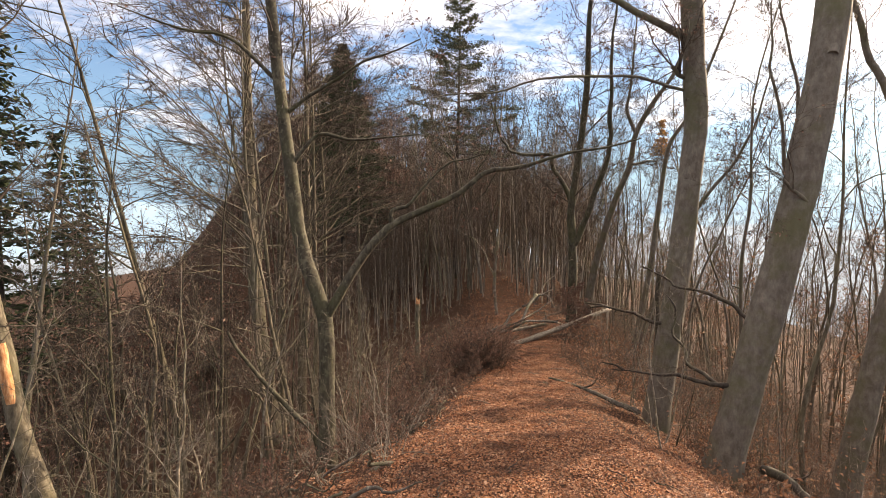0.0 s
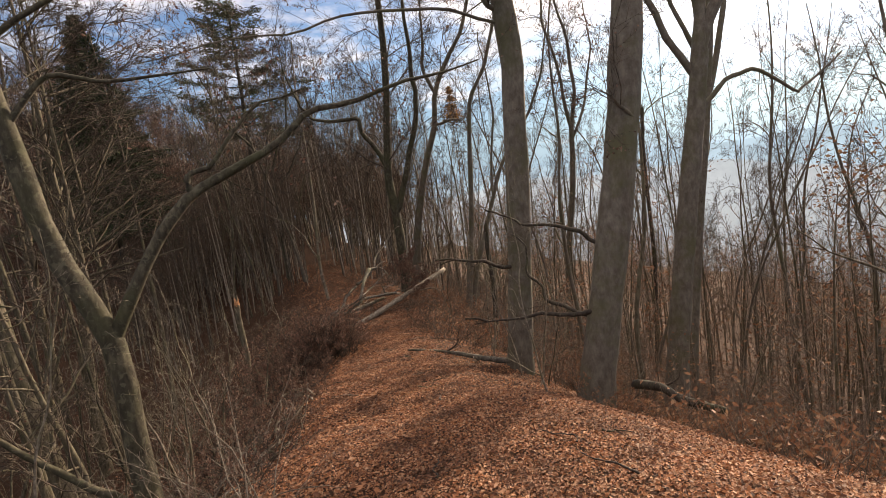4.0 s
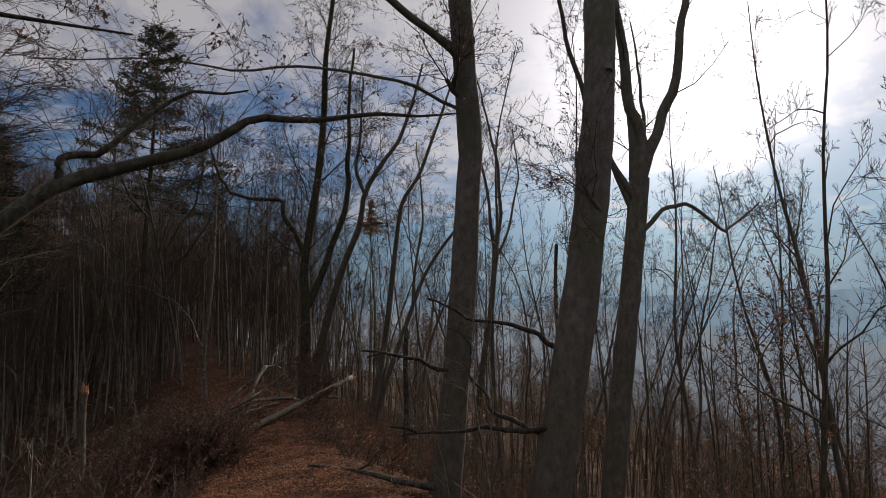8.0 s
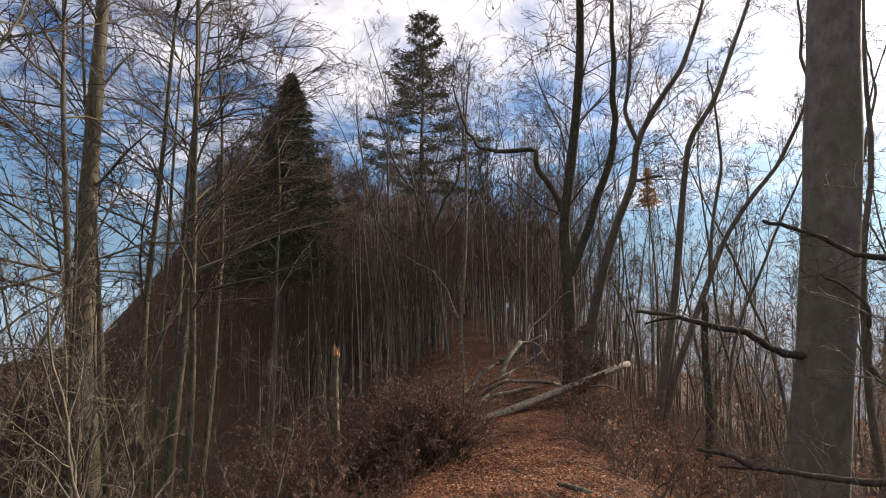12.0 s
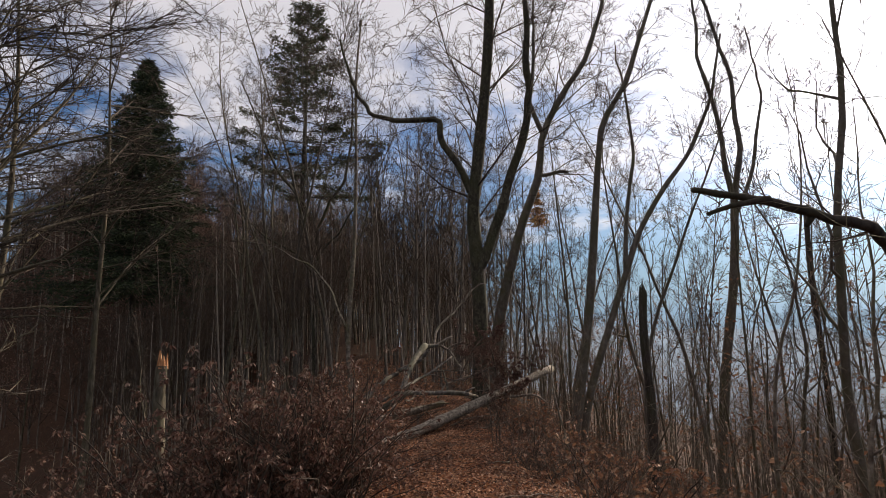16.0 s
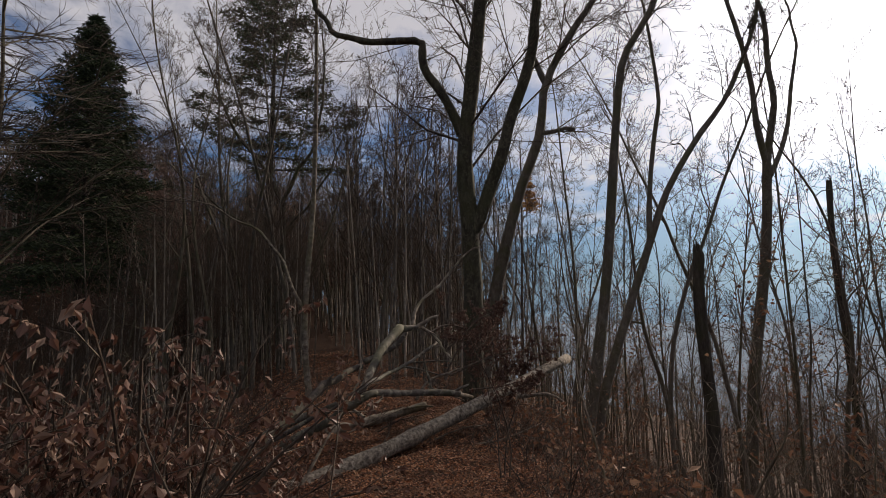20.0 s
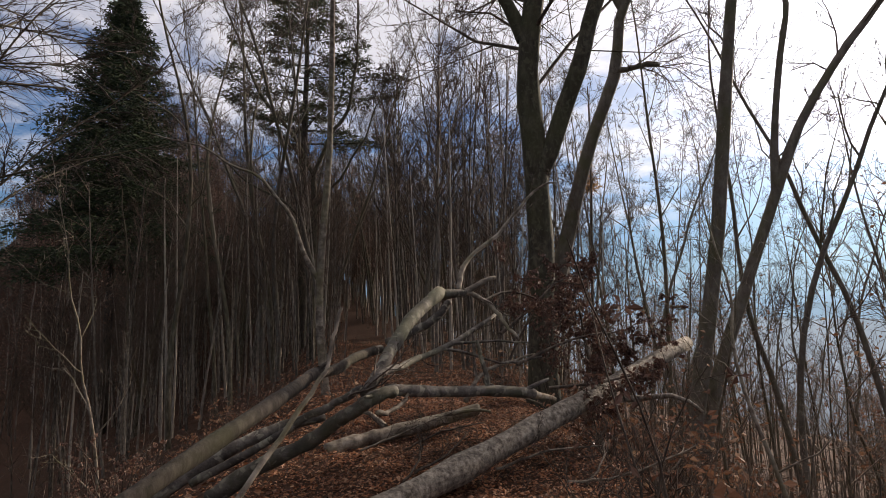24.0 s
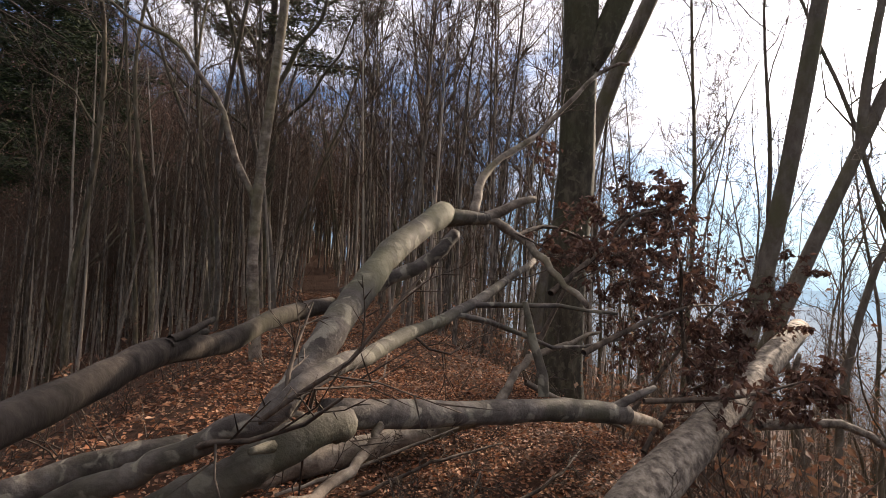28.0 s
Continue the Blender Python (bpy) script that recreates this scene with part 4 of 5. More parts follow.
def bank_trees():
    """Slim crooked beeches on the bank below the path."""
    rng = random.Random(88)
    kinds = [random_tree("young_beech", rng, h, r, 0.16, 12, (5, 4, 3), 2.6, M_OLIVE if i % 2 else M_SLIM, "slim crooked beech with fine spreading branches on the bank", "tree", "beeches on the bank", 0.12, 0.09, (rng.uniform(-0.1, 0.1), rng.uniform(-0.1, 0.1)), 0.009) for i, (h, r) in enumerate(((11, 0.075), (9, 0.055), (12, 0.085), (8, 0.05)))]
    for i, (x, y) in enumerate(((-4.1, 13.5), (-4.9, 11.0), (-5.4, 15.2), (-6.4, 12.4), (-7.0, 16.8), (-4.4, 17.8), (-8.2, 13.6), (-6.2, 19.4), (-9.4, 17.5), (-5.6, 9.2), (-7.4, 20.6), (-10.2, 14.6))):
        m = Matrix.Translation((x, y, ground_at(x, y) - 0.05)) @ pose(0, 0, 0, rng.gauss(0, 4), rng.gauss(0, 4), rng.uniform(0, 360))
        if i < len(kinds):
            kinds[i].matrix_basis = m
        else:
            copy_thing(kinds[i % len(kinds)], m)


bank_trees()


def far_wood():
    """Woods farther off: a brown shaded hill and the slopes on both sides."""
    rng = random.Random(31)

    def pole(bags, x, y, h, r, limbs, leafy_crown):
        t, fine, spots = bags
        z = ground_at(x, y)
        line = bend(rng, (x, y, z - 0.5), (rng.gauss(0, 0.035), rng.gauss(0, 0.035), 1), h, 6, 0.035, 0.03)
        t.add(line, taper(r, 6, 0.15), 4)
        for i in range(limbs):
            p, d = along(line, rng.uniform(0.3, 0.97))
            limb = bend(rng, p, off(rng, Vector((0, 0, 1)), radians(rng.uniform(22, 55))), rng.uniform(1.4, 3.4), 3, 0.12, 0.1)
            fine.add(limb, taper(0.028, 3, 0.3), 3)
            for k in range(9):
                q, e = along(limb, rng.uniform(0.15, 0.99))
                tip = q + off(rng, e, radians(rng.uniform(20, 60))) * rng.uniform(0.6, 1.6)
                fine.add([tuple(q), tuple(tip)], [0.014, 0.0], 1)
                if leafy_crown:
                    spots.extend(tuple(q.lerp(tip, rng.random()) + Vector((rng.gauss(0, 0.25), rng.gauss(0, 0.25), rng.gauss(0, 0.25)))) for _ in range(3))

    def grow(name, label, rows, pole_mat, twig_mat, leaf_mat, spots=()):
        bags = Tubes(), Tubes(), []
        for x, y in spots:
            pole(bags, x, y, rng.uniform(6, 10), rng.uniform(0.04, 0.08), 9, rng.random() < 0.4)
        for n, x0, x1, y0, y1, h0, h1, r0, r1, limbs, share in rows:
            for _ in range(n):
                x, y = rng.uniform(x0, x1), rng.uniform(y0, y1)
                if name == "hill_wood" and rng.random() < (10 - 0.45 * y - x) / 16:   # thinning out over the hill's outer shoulder
                    continue
                pole(bags, x, y, rng.uniform(h0, h1), rng.uniform(r0, r1), limbs, rng.random() < share)
        top = thing(name, label, "woodland", kind="stuff")
        tagged(part("pole_stand", bags[0].mesh("pole_stand"), pole_mat, top), kind="stuff")
        tagged(part("twig_spray", bags[1].mesh("twig_spray"), twig_mat, top), kind="stuff")
        if bags[2]:
            tagged(part("withered_foliage", leaf_mesh("withered_foliage", bags[2], 0.11, np.random.default_rng(8), 0.3, 0.0, 1.5), leaf_mat, top), kind="stuff")
    flank = [(-6 - 0.42 * (y - 13) - rng.random() ** 1.4 * 24, y) for y in [rng.uniform(18, 62) for _ in range(150)]]
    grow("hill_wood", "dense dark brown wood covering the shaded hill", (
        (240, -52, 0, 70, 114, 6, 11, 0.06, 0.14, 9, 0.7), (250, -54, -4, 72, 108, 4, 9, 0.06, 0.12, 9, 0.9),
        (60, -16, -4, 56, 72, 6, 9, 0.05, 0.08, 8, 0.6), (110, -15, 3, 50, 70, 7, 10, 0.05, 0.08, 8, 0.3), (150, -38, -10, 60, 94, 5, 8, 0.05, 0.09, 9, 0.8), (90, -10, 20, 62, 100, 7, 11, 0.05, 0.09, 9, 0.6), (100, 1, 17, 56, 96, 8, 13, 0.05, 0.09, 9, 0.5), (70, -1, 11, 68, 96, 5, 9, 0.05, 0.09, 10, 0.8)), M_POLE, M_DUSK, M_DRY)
    grow("far_wood", "distant bare beech wood along the ridge and slopes", (
        (110, -10, 62, 72, 130, 13, 20, 0.08, 0.17, 8, 0.25), (90, -4, 34, 56, 96, 10, 15, 0.05, 0.09, 8, 0.3), (60, -4, 20, 62, 92, 11, 16, 0.05, 0.09, 10, 0.9),
        (300, 16, 80, -5, 95, 10, 16, 0.06, 0.12, 10, 0.3), (50, 14, 36, 4, 52, 5, 9, 0.03, 0.05, 8, 0.2), (250, 32, 92, -12, 84, 11, 17, 0.06, 0.11, 11, 0.5), (150, 36, 110, -5, 110, 12, 17, 0.07, 0.13, 8, 0.2),
        (130, 70, 150, -20, 120, 12, 17, 0.07, 0.14, 8, 0.6)), M_SLIM, M_SPRIG, M_RUST)
    grow("valley_wood", "bare beech wood down in the shaded valley", (
        (90, -62, -15, 3, 50, 11, 17, 0.06, 0.12, 9, 0.4), (110, -95, -28, 0, 66, 12, 18, 0.07, 0.14, 8, 0.4)), M_SLIM, M_TWIG, M_DRY, flank)


far_wood()
for x, y, h in ((7.6, 56.0, 19), (7.4, 46.0, 17), (9.5, 52.0, 18), (5.2, 58.0, 16), (-3.0, 52.0, 15), (12.5, 47.0, 15), (-6.5, 46.0, 14)):
    z = ground_at(x, y)
    st = bend(R, (x, y, z - 0.3), (R.gauss(0, 0.05), R.gauss(0, 0.05), 1), h, 7, 0.05, 0.03)
    built_tree("hornbeam", "many-stemmed hornbeam holding thin russet foliage", [("trunk", st, 0.12, 0.03)] + [("limb", raised([st[1 + k % 2], tuple(Vector(st[2]) + Vector((R.gauss(0, 0.9), R.gauss(0, 0.9), 0.6)))], z + h * R.uniform(0.75, 0.95), R, 0.1), 0.07, 0.02) for k in range(4)], R, M_SLIM, (7, 6, 4), side=14, crown_from=0.3, reach=2.4, thin=0.007, group="hornbeams", leaves=1100)


# ---- fallen wood across the path ----
def log(name, label, pts, r0, r1, mat, stubs=(), n=14, rough=0.03, category="log", twigs=0, seed=3, group="", reach=0.8):
    """A fallen stem through the given points, with closed ends and side stubs (place, direction, length, radius)."""
    foot = Vector(pts[0])
    top = thing(name, label, category, group, at=tuple(foot))
    rng = random.Random(seed)
    if name == "dead_bough":   # knees and kinks of dry wood
        more = [pts[0]]
        for p, q in zip(pts, pts[1:]):
            more += [tuple(Vector(p).lerp(Vector(q), 0.5) + Vector((rng.gauss(0, 0.09), rng.gauss(0, 0.09), rng.gauss(0, 0.10)))), q]
        pts = more
    line = spline([tuple(Vector(p) - foot) for p in pts], max(8, len(pts) * 4))
    run = [0.0]
    for i in range(1, len(line)):
        run.append(run[-1] + (Vector(line[i]) - Vector(line[i - 1])).length)
    rad = [(r0 + (r1 - r0) * s / run[-1]) * rng.uniform(0.91, 1.1) for s in run]
    if category == "branch":
        line = [tuple(Vector(p) + Vector((rng.gauss(0, 0.5), rng.gauss(0, 0.5), rng.gauss(0, 0.5))) * min(r, 0.012)) for p, r in zip(line, rad)]
    d0, d1 = Vector(line[0]) - Vector(line[1]), Vector(line[-1]) - Vector(line[-2])
    line = [tuple(Vector(line[0]) + norm(d0) * 0.006)] + line + [tuple(Vector(line[-1]) + norm(d1) * 0.006)]
    rad = [0.002] + rad + [0.002]
    t = Tubes()
    t.add(line, rad, n)
    stem = part("stem", t.mesh("stem", rough, seed), mat, top)
    for p, way, ln, r in stubs:
        s = Tubes()
        b = bend(rng, tuple(Vector(p) - foot), way, ln, 6, 0.13 if ln > 0.42 else 0.04)
        s.add(b + [tuple(Vector(b[-1]) + norm(Vector(b[-1]) - Vector(b[-2])) * 0.004)], taper(r, 6, 0.55) + [0.001], 7)
        part("branch_stub", s.mesh("branch_stub", 0.05, seed), mat, stem)
    if twigs:
        f = Tubes()
        sprout(rng, f, line[1:-1], r1, reach, 1, (twigs, 5, 4), 0.003, 0.0, 0.3)
        tagged(part("twig_spray", f.mesh("twig_spray"), M_TWIG, top), kind="stuff")
    return top


log("fallen_log", "grey fallen beech trunk rising to a cracked elbow", [(3.50, 23.86, -3.58), (3.57, 23.95, -3.48), (3.64, 24.05, -3.40), (3.74, 24.24, -3.25), (3.85, 24.56, -3.15), (4.06, 25.03, -2.93), (4.51, 25.78, -2.62)], 0.052, 0.088, M_LOG,
    [((4.48, 25.75, -2.64), (0.8, 0.3, 0.0), 0.42, 0.075)], 18, 0.02)
log("fallen_branch", "crooked grey branch broken off at the elbow", [(4.53, 25.8, -2.63), (4.89, 25.95, -2.61), (5.2, 25.88, -2.78), (5.29, 25.45, -3.05), (5.36, 25.2, -3.2)], 0.045, 0.018, M_DEAD, [((4.89, 25.95, -2.61), (0.5, 0.5, 0.9), 0.5, 0.05)], 10, 0.04, "branch", twigs=6)
log("fallen_branch", "pale bleached branch reaching up from the fallen wood", [(4.8, 25.97, -2.6), (5.01, 26.31, -2.15), (5.6, 26.56, -1.68), (6.17, 26.59, -1.04), (6.5, 26.6, -0.9)], 0.04, 0.015, M_DEAD, [], 8, 0.04, "branch", twigs=9)
# dark bark in place of grey: the shade on this log is in its colour
log("fallen_log", "fallen trunk lying across the path, shade put into its dark bark", [(1.35, 21.9, -4.42), (2.0, 22.55, -3.98), (2.68, 23.4, -3.6), (2.92, 24.1, -3.49), (3.03, 24.5, -3.44), (3.23, 24.9, -3.45), (3.44, 25.3, -3.36), (3.75, 25.75, -3.31)], 0.072, 0.05, M_DARK, [((3.06, 24.5, -3.41), (0.28, 0.95, 0.13), 0.36, 0.03), ((3.07, 24.52, -3.39), (0.34, 0.9, 0.16), 0.3, 0.022)], 16, 0.03)
log("fallen_branch", "pale stem lying behind the elbow", [(3.85, 26.0, -3.25), (4.2, 26.05, -3.12), (4.5, 26.1, -2.95), (4.72, 26.2, -2.72)], 0.06, 0.05, M_LOG, [], 10, 0.03, "branch")
log("fallen_log", "sawn grey cross log propped among the fallen wood", [(3.70, 23.98, -3.55), (4.24, 24.29, -3.64), (4.9, 24.55, -3.70), (5.35, 24.7, -3.77)], 0.055, 0.055, M_LOG, [((5.2, 24.65, -3.74), (0.8, 0.2, 0.35), 0.35, 0.03), ((4.8, 24.6, -3.65), (0.25, 0.3, 0.6), 0.5, 0.03)], 16, 0.02)
part("snapped_end", trunk_mesh("snapped_end", [(0, 0, 0), (0.2, 0.06, -0.05), (0.28, 0.08, -0.08)], 0.045, 0.02, 9, 0.0, 6, 7, 0.12)[0], M_PALE, thing("broken_stub", "pale snapped branch end", "branch", at=(5.35, 24.7, -3.78)), "pale snapped wood")
log("fallen_log", "thick dark-grey fallen trunk dividing under the other logs", [(3.76, 23.9, -3.56), (3.68, 23.82, -3.55), (3.54, 23.75, -3.60), (3.43, 23.75, -3.67), (3.28, 23.82, -3.76), (3.02, 23.94, -3.96), (2.6, 24.0, -4.15), (2.2, 24.05, -4.4)], 0.055, 0.075, M_LOG, [((3.55, 23.7, -3.56), (-0.3, -0.3, 0.05), 0.08, 0.018)], 18, 0.03, seed=12)
log("fallen_branch", "long grey limb slung over the fallen trunk", [(2.1, 23.85, -4.2), (2.6, 23.82, -3.95), (3.04, 23.77, -3.71), (3.21, 23.74, -3.63), (3.43, 23.67, -3.51), (3.54, 23.65, -3.47), (3.64, 23.74, -3.38), (3.95, 24.2, -3.33), (4.49, 24.94, -3.22), (5.27, 25.87, -2.93)], 0.036, 0.026, M_LOG,
    [((4.49, 24.94, -3.22), (0.9, 0.2, 0.02), 0.9, 0.018), ((4.3, 24.75, -3.25), (0.9, 0.3, -0.08), 1.5, 0.017)], 10, 0.03, "branch", twigs=6)
log("fallen_log", "grey log lying low on the leaves", [(1.7, 24.1, -4.38), (2.3, 24.4, -4.08), (2.75, 24.65, -3.95), (3.12, 24.75, -3.9)], 0.075, 0.05, M_LOG, [], 12, 0.04)
log("fallen_log", "mossy log resting on the leaf litter of the path", [(3.1, 25.5, -4.44), (3.5, 25.66, -4.38), (3.9, 25.82, -4.34), (4.73, 26.14, -4.25), (5.1, 26.28, -4.2)], 0.095, 0.075, M_DEAD, [((3.8, 25.8, -4.26), (-0.3, 0.4, 0.25), 0.5, 0.04), ((4.6, 26.05, -4.2), (0.8, -0.3, 0.1), 0.6, 0.03)], 14, 0.05)
log("fallen_log", "long flaky-barked log slanting up over the path", [(2.3, 22.46, -4.5), (3.6, 23.29, -4.34), (5.08, 24.24, -4.07), (6.3, 25.02, -3.83), (8.4, 26.37, -3.42)], 0.125, 0.098, M_FLAKY, [((6.6, 25.05, -3.95), (0.95, -0.1, 0.03), 0.95, 0.04), ((7.2, 25.35, -3.75), (0.0, -0.2, 1.0), 0.25, 0.03)], 22, 0.035)
log("fallen_branch", "thin dark bough with a pale upright broken end", [(2.55, 21.0, -4.1), (2.9, 21.35, -3.62), (3.1, 21.55, -3.36), (3.25, 21.73, -3.14), (3.29, 21.78, -3.0), (3.33, 21.8, -2.84)], 0.017, 0.008, M_DEAD, [((3.24, 21.72, -3.14), (0.6, 0.1, 0.5), 0.05, 0.006)], 9, 0.06, "branch")


log("fallen_branch", "small pale forked branch in the brushwood", [(4.62, 24.85, -3.85), (4.72, 24.9, -3.68), (4.91, 25.1, -3.56), (5.3, 25.35, -3.48), (5.7, 25.6, -3.42)], 0.03, 0.012, M_DEAD, [((4.85, 24.95, -3.65), (0.9, 0.35, -0.1), 0.75, 0.018)], 8, 0.05, "branch", twigs=4, reach=0.4)
log("fallen_branch", "short pale broken branch under the logs", [(3.6, 23.55, -3.66), (3.7, 23.7, -3.7), (3.83, 23.9, -3.66), (3.9, 24.05, -3.6)], 0.022, 0.015, M_DEAD, [], 8, 0.05, "branch")
for k in range(9):
    rr = random.Random(300 + k)
    px, py = 3.4 + rr.random() * 3.2, 22.9 + rr.random() * 2.6
    pz = ground_at(px, py) + 0.03
    a = rr.uniform(-0.6, 1.4)
    log("fallen_branch", "thin dead twiggy branch lying among the fallen logs", [(px, py, pz), (px + 0.5 * math.cos(a), py + 0.5 * math.sin(a), pz + rr.uniform(0.05, 0.2)), (px + 1.1 * math.cos(a + 0.2), py + 1.1 * math.sin(a + 0.2), pz + rr.uniform(0.1, 0.4))], 0.014, 0.006, M_TWIG if k % 3 else M_CANE, [], 6, 0.06, "branch", twigs=9, seed=300 + k, group="brushwood", reach=0.45)


for k in range(22):   # twigs dropped on the leaves of the path
    rr = random.Random(500 + k)
    py = 3.5 + rr.random() * 18
    px = float(np.interp(py, PATH_Y, PATH_X)) + rr.uniform(-1.2, 1.9)
    a, ln, pts = rr.uniform(0, 6.28), rr.uniform(0.25, 0.95), []
    for m in range(5):
        qx, qy = px + ln * m / 4 * math.cos(a) + rr.gauss(0, 0.03), py + ln * m / 4 * math.sin(a) + rr.gauss(0, 0.03)
        pts.append((qx, qy, ground_at(qx, qy) + 0.035 + 0.02 * rr.random()))
    log("fallen_twig", "thin dry twig lying on the leaf litter", pts, rr.uniform(0.006, 0.014), 0.004, M_DARK if k % 2 else M_DEAD, [], 6, 0.06, "branch", twigs=2, seed=500 + k, group="twigs on the path", reach=0.25)


def leafy_bough(label, pts, r0, seed, count, reach):
    """A fallen bough with its side twigs and withered leaves still hanging on."""
    rng = random.Random(seed)
    foot = Vector(pts[0])
    top = thing("leafy_bough", label, "branch", "fallen leafy boughs", at=tuple(foot))
    line = spline([tuple(Vector(p) - foot) for p in pts], 12)
    t = Tubes()
    t.add(line, taper(r0, 12, 0.25), 8)
    part("stem", t.mesh("stem", 0.04), M_TWIG, top)
    f, tips = Tubes(), []
    sprout(rng, f, line, r0 * 0.5, reach, 1, (12, 5, 4), 0.0025, 0.0, 0.15, tips)
    tagged(part("twig_spray", f.mesh("twig_spray"), M_TWIG, top), kind="stuff")
    spots = [tuple(along(tips[rng.randrange(len(tips))], rng.random() * 0.999)[0]) for _ in range(count)]
    tagged(part("foliage", leaf_mesh("foliage", spots, 0.033, np.random.default_rng(seed), 0.9, 0.0, 1.8), M_BROWN, top), kind="stuff")


leafy_bough("fallen bough with dark withered leaves hanging", [(5.2, 25.4, -3.15), (5.7, 25.7, -2.85), (6.2, 26.0, -2.5), (6.7, 26.3, -2.35)], 0.025, 5, 1710, 0.8)
leafy_bough("fallen bough with dark withered leaves hanging", [(5.3, 25.1, -3.5), (5.9, 25.3, -3.3), (6.5, 25.6, -3.2), (7.1, 25.9, -3.2)], 0.022, 6, 1615, 0.7)
leafy_bough("fallen bough with dark withered leaves hanging", [(5.1, 25.9, -2.75), (5.6, 26.3, -2.6), (6.2, 26.5, -2.75), (6.8, 26.6, -3.1)], 0.022, 7, 1520, 0.7)
leafy_bough("fallen bough with dark withered leaves hanging", [(5.6, 24.9, -3.75), (6.2, 24.8, -3.7), (6.9, 24.9, -3.6)], 0.02, 8, 1140, 0.55)
leafy_bough("upright bough with a few withered leaves over the log", [(6.5, 25.6, -3.8), (6.4, 25.6, -3.3), (6.3, 25.5, -2.9), (6.2, 25.5, -2.6)], 0.022, 9, 260, 0.45)

leafy_bough("fallen bough with dark withered leaves hanging", [(5.6, 26.4, -3.6), (6.0, 26.6, -3.0), (6.4, 26.7, -2.5), (6.9, 26.8, -2.3)], 0.024, 15, 1700, 0.85)
leafy_bough("fallen bough with dark withered leaves hanging", [(6.4, 26.2, -4.2), (6.9, 26.3, -3.7), (7.3, 26.2, -3.2), (7.7, 26.1, -3.0)], 0.022, 16, 1600, 0.8)
leafy_bough("fallen bough with dark withered leaves hanging", [(5.9, 25.3, -4.2), (6.3, 25.5, -3.9), (6.9, 25.6, -3.7)], 0.02, 18, 1300, 0.6)

# dead boughs between the two beeches, and small fallen wood by the path
log("dead_bough", "dark dead bough lodged between two beeches", [(7.0, 11.75, -2.45), (6.06, 12.98, -2.59), (5.3, 13.7, -2.74), (4.75, 14.22, -2.83)], 0.07, 0.012, M_DARK, [((5.0, 13.95, -2.76), (-0.45, 0.45, 0.35), 0.6, 0.035)], 9, 0.05, "branch", twigs=14, reach=1.0)
log("dead_bough", "dead bough arching from a beech trunk", [(7.5, 12.0, -1.0), (7.2, 12.6, -0.72), (6.88, 13.14, -0.53), (6.31, 13.88, -0.43), (6.07, 14.17, -0.2), (5.63, 14.55, 0.05)], 0.062, 0.02, M_DARK, [], 8, 0.05, "branch", twigs=16, reach=1.1)
log("dead_bough", "slanting dead bough leaning on a beech trunk", [(7.0, 11.9, -2.6), (6.6, 12.5, -2.5), (6.31, 13.13, -2.32), (6.18, 13.7, -1.7), (6.32, 13.87, -1.04), (6.12, 14.27, -0.63)], 0.06, 0.014, M_DARK, [], 8, 0.05, "branch", twigs=13, reach=1.0)
log("fallen_branch", "dark bough lying at the foot of a beech", [(7.3, 11.3, -4.2), (7.3, 10.5, -4.0), (7.3, 9.9, -4.05), (7.6, 9.1, -4.1)], 0.11, 0.07, M_DARK, [], 9, 0.05, "branch", twigs=4)
log("fallen_branch", "weathered bough lying on the path's shoulder", [(3.4, 16.3, -3.75), (4.3, 15.6, -3.85), (5.0, 14.96, -4.0), (5.5, 14.1, -4.0)], 0.035, 0.08, M_LOG, [], 9, 0.05, "branch", twigs=5)
log("dead_bough", "thick broken dead bough jutting from a beech over the path", [(6.6, 15.0, -1.7), (5.6, 14.95, -1.38), (4.8, 15.0, -1.2), (4.2, 15.1, -1.1)], 0.06, 0.02, M_DARK, [((5.1, 14.98, -1.27), (-0.5, 0.1, -0.6), 0.12, 0.03), ((4.75, 15.0, -1.17), (-0.9, 0.2, -0.1), 0.45, 0.025)], 9, 0.07, "branch", twigs=7, reach=0.6)


for k in range(26):
    rr = random.Random(700 + k)
    py = 4.5 + rr.random() * 12.5
    px = float(np.interp(py, PATH_Y, PATH_X)) - 1.7 - rr.random() * 3.2
    a, ln, pts = rr.uniform(0, 6.28), rr.uniform(0.9, 2.3), []
    for m in range(6):
        qx, qy = px + ln * m / 5 * math.cos(a) + rr.gauss(0, 0.09), py + ln * m / 5 * math.sin(a) + rr.gauss(0, 0.09)
        pts.append((qx, qy, ground_at(qx, qy) + 0.02 + (rr.uniform(0.1, 0.6) if 0 < m else 0.0) * (m / 5 if k % 2 else 0.4)))
    log("fallen_branch", "crooked dead branch tangled in the scrub of the bank", pts, rr.uniform(0.02, 0.045), 0.008, M_DEAD if k % 3 else M_LOG, [], 7, 0.06, "branch", twigs=6, seed=700 + k, group="dead branches on the bank", reach=0.6)


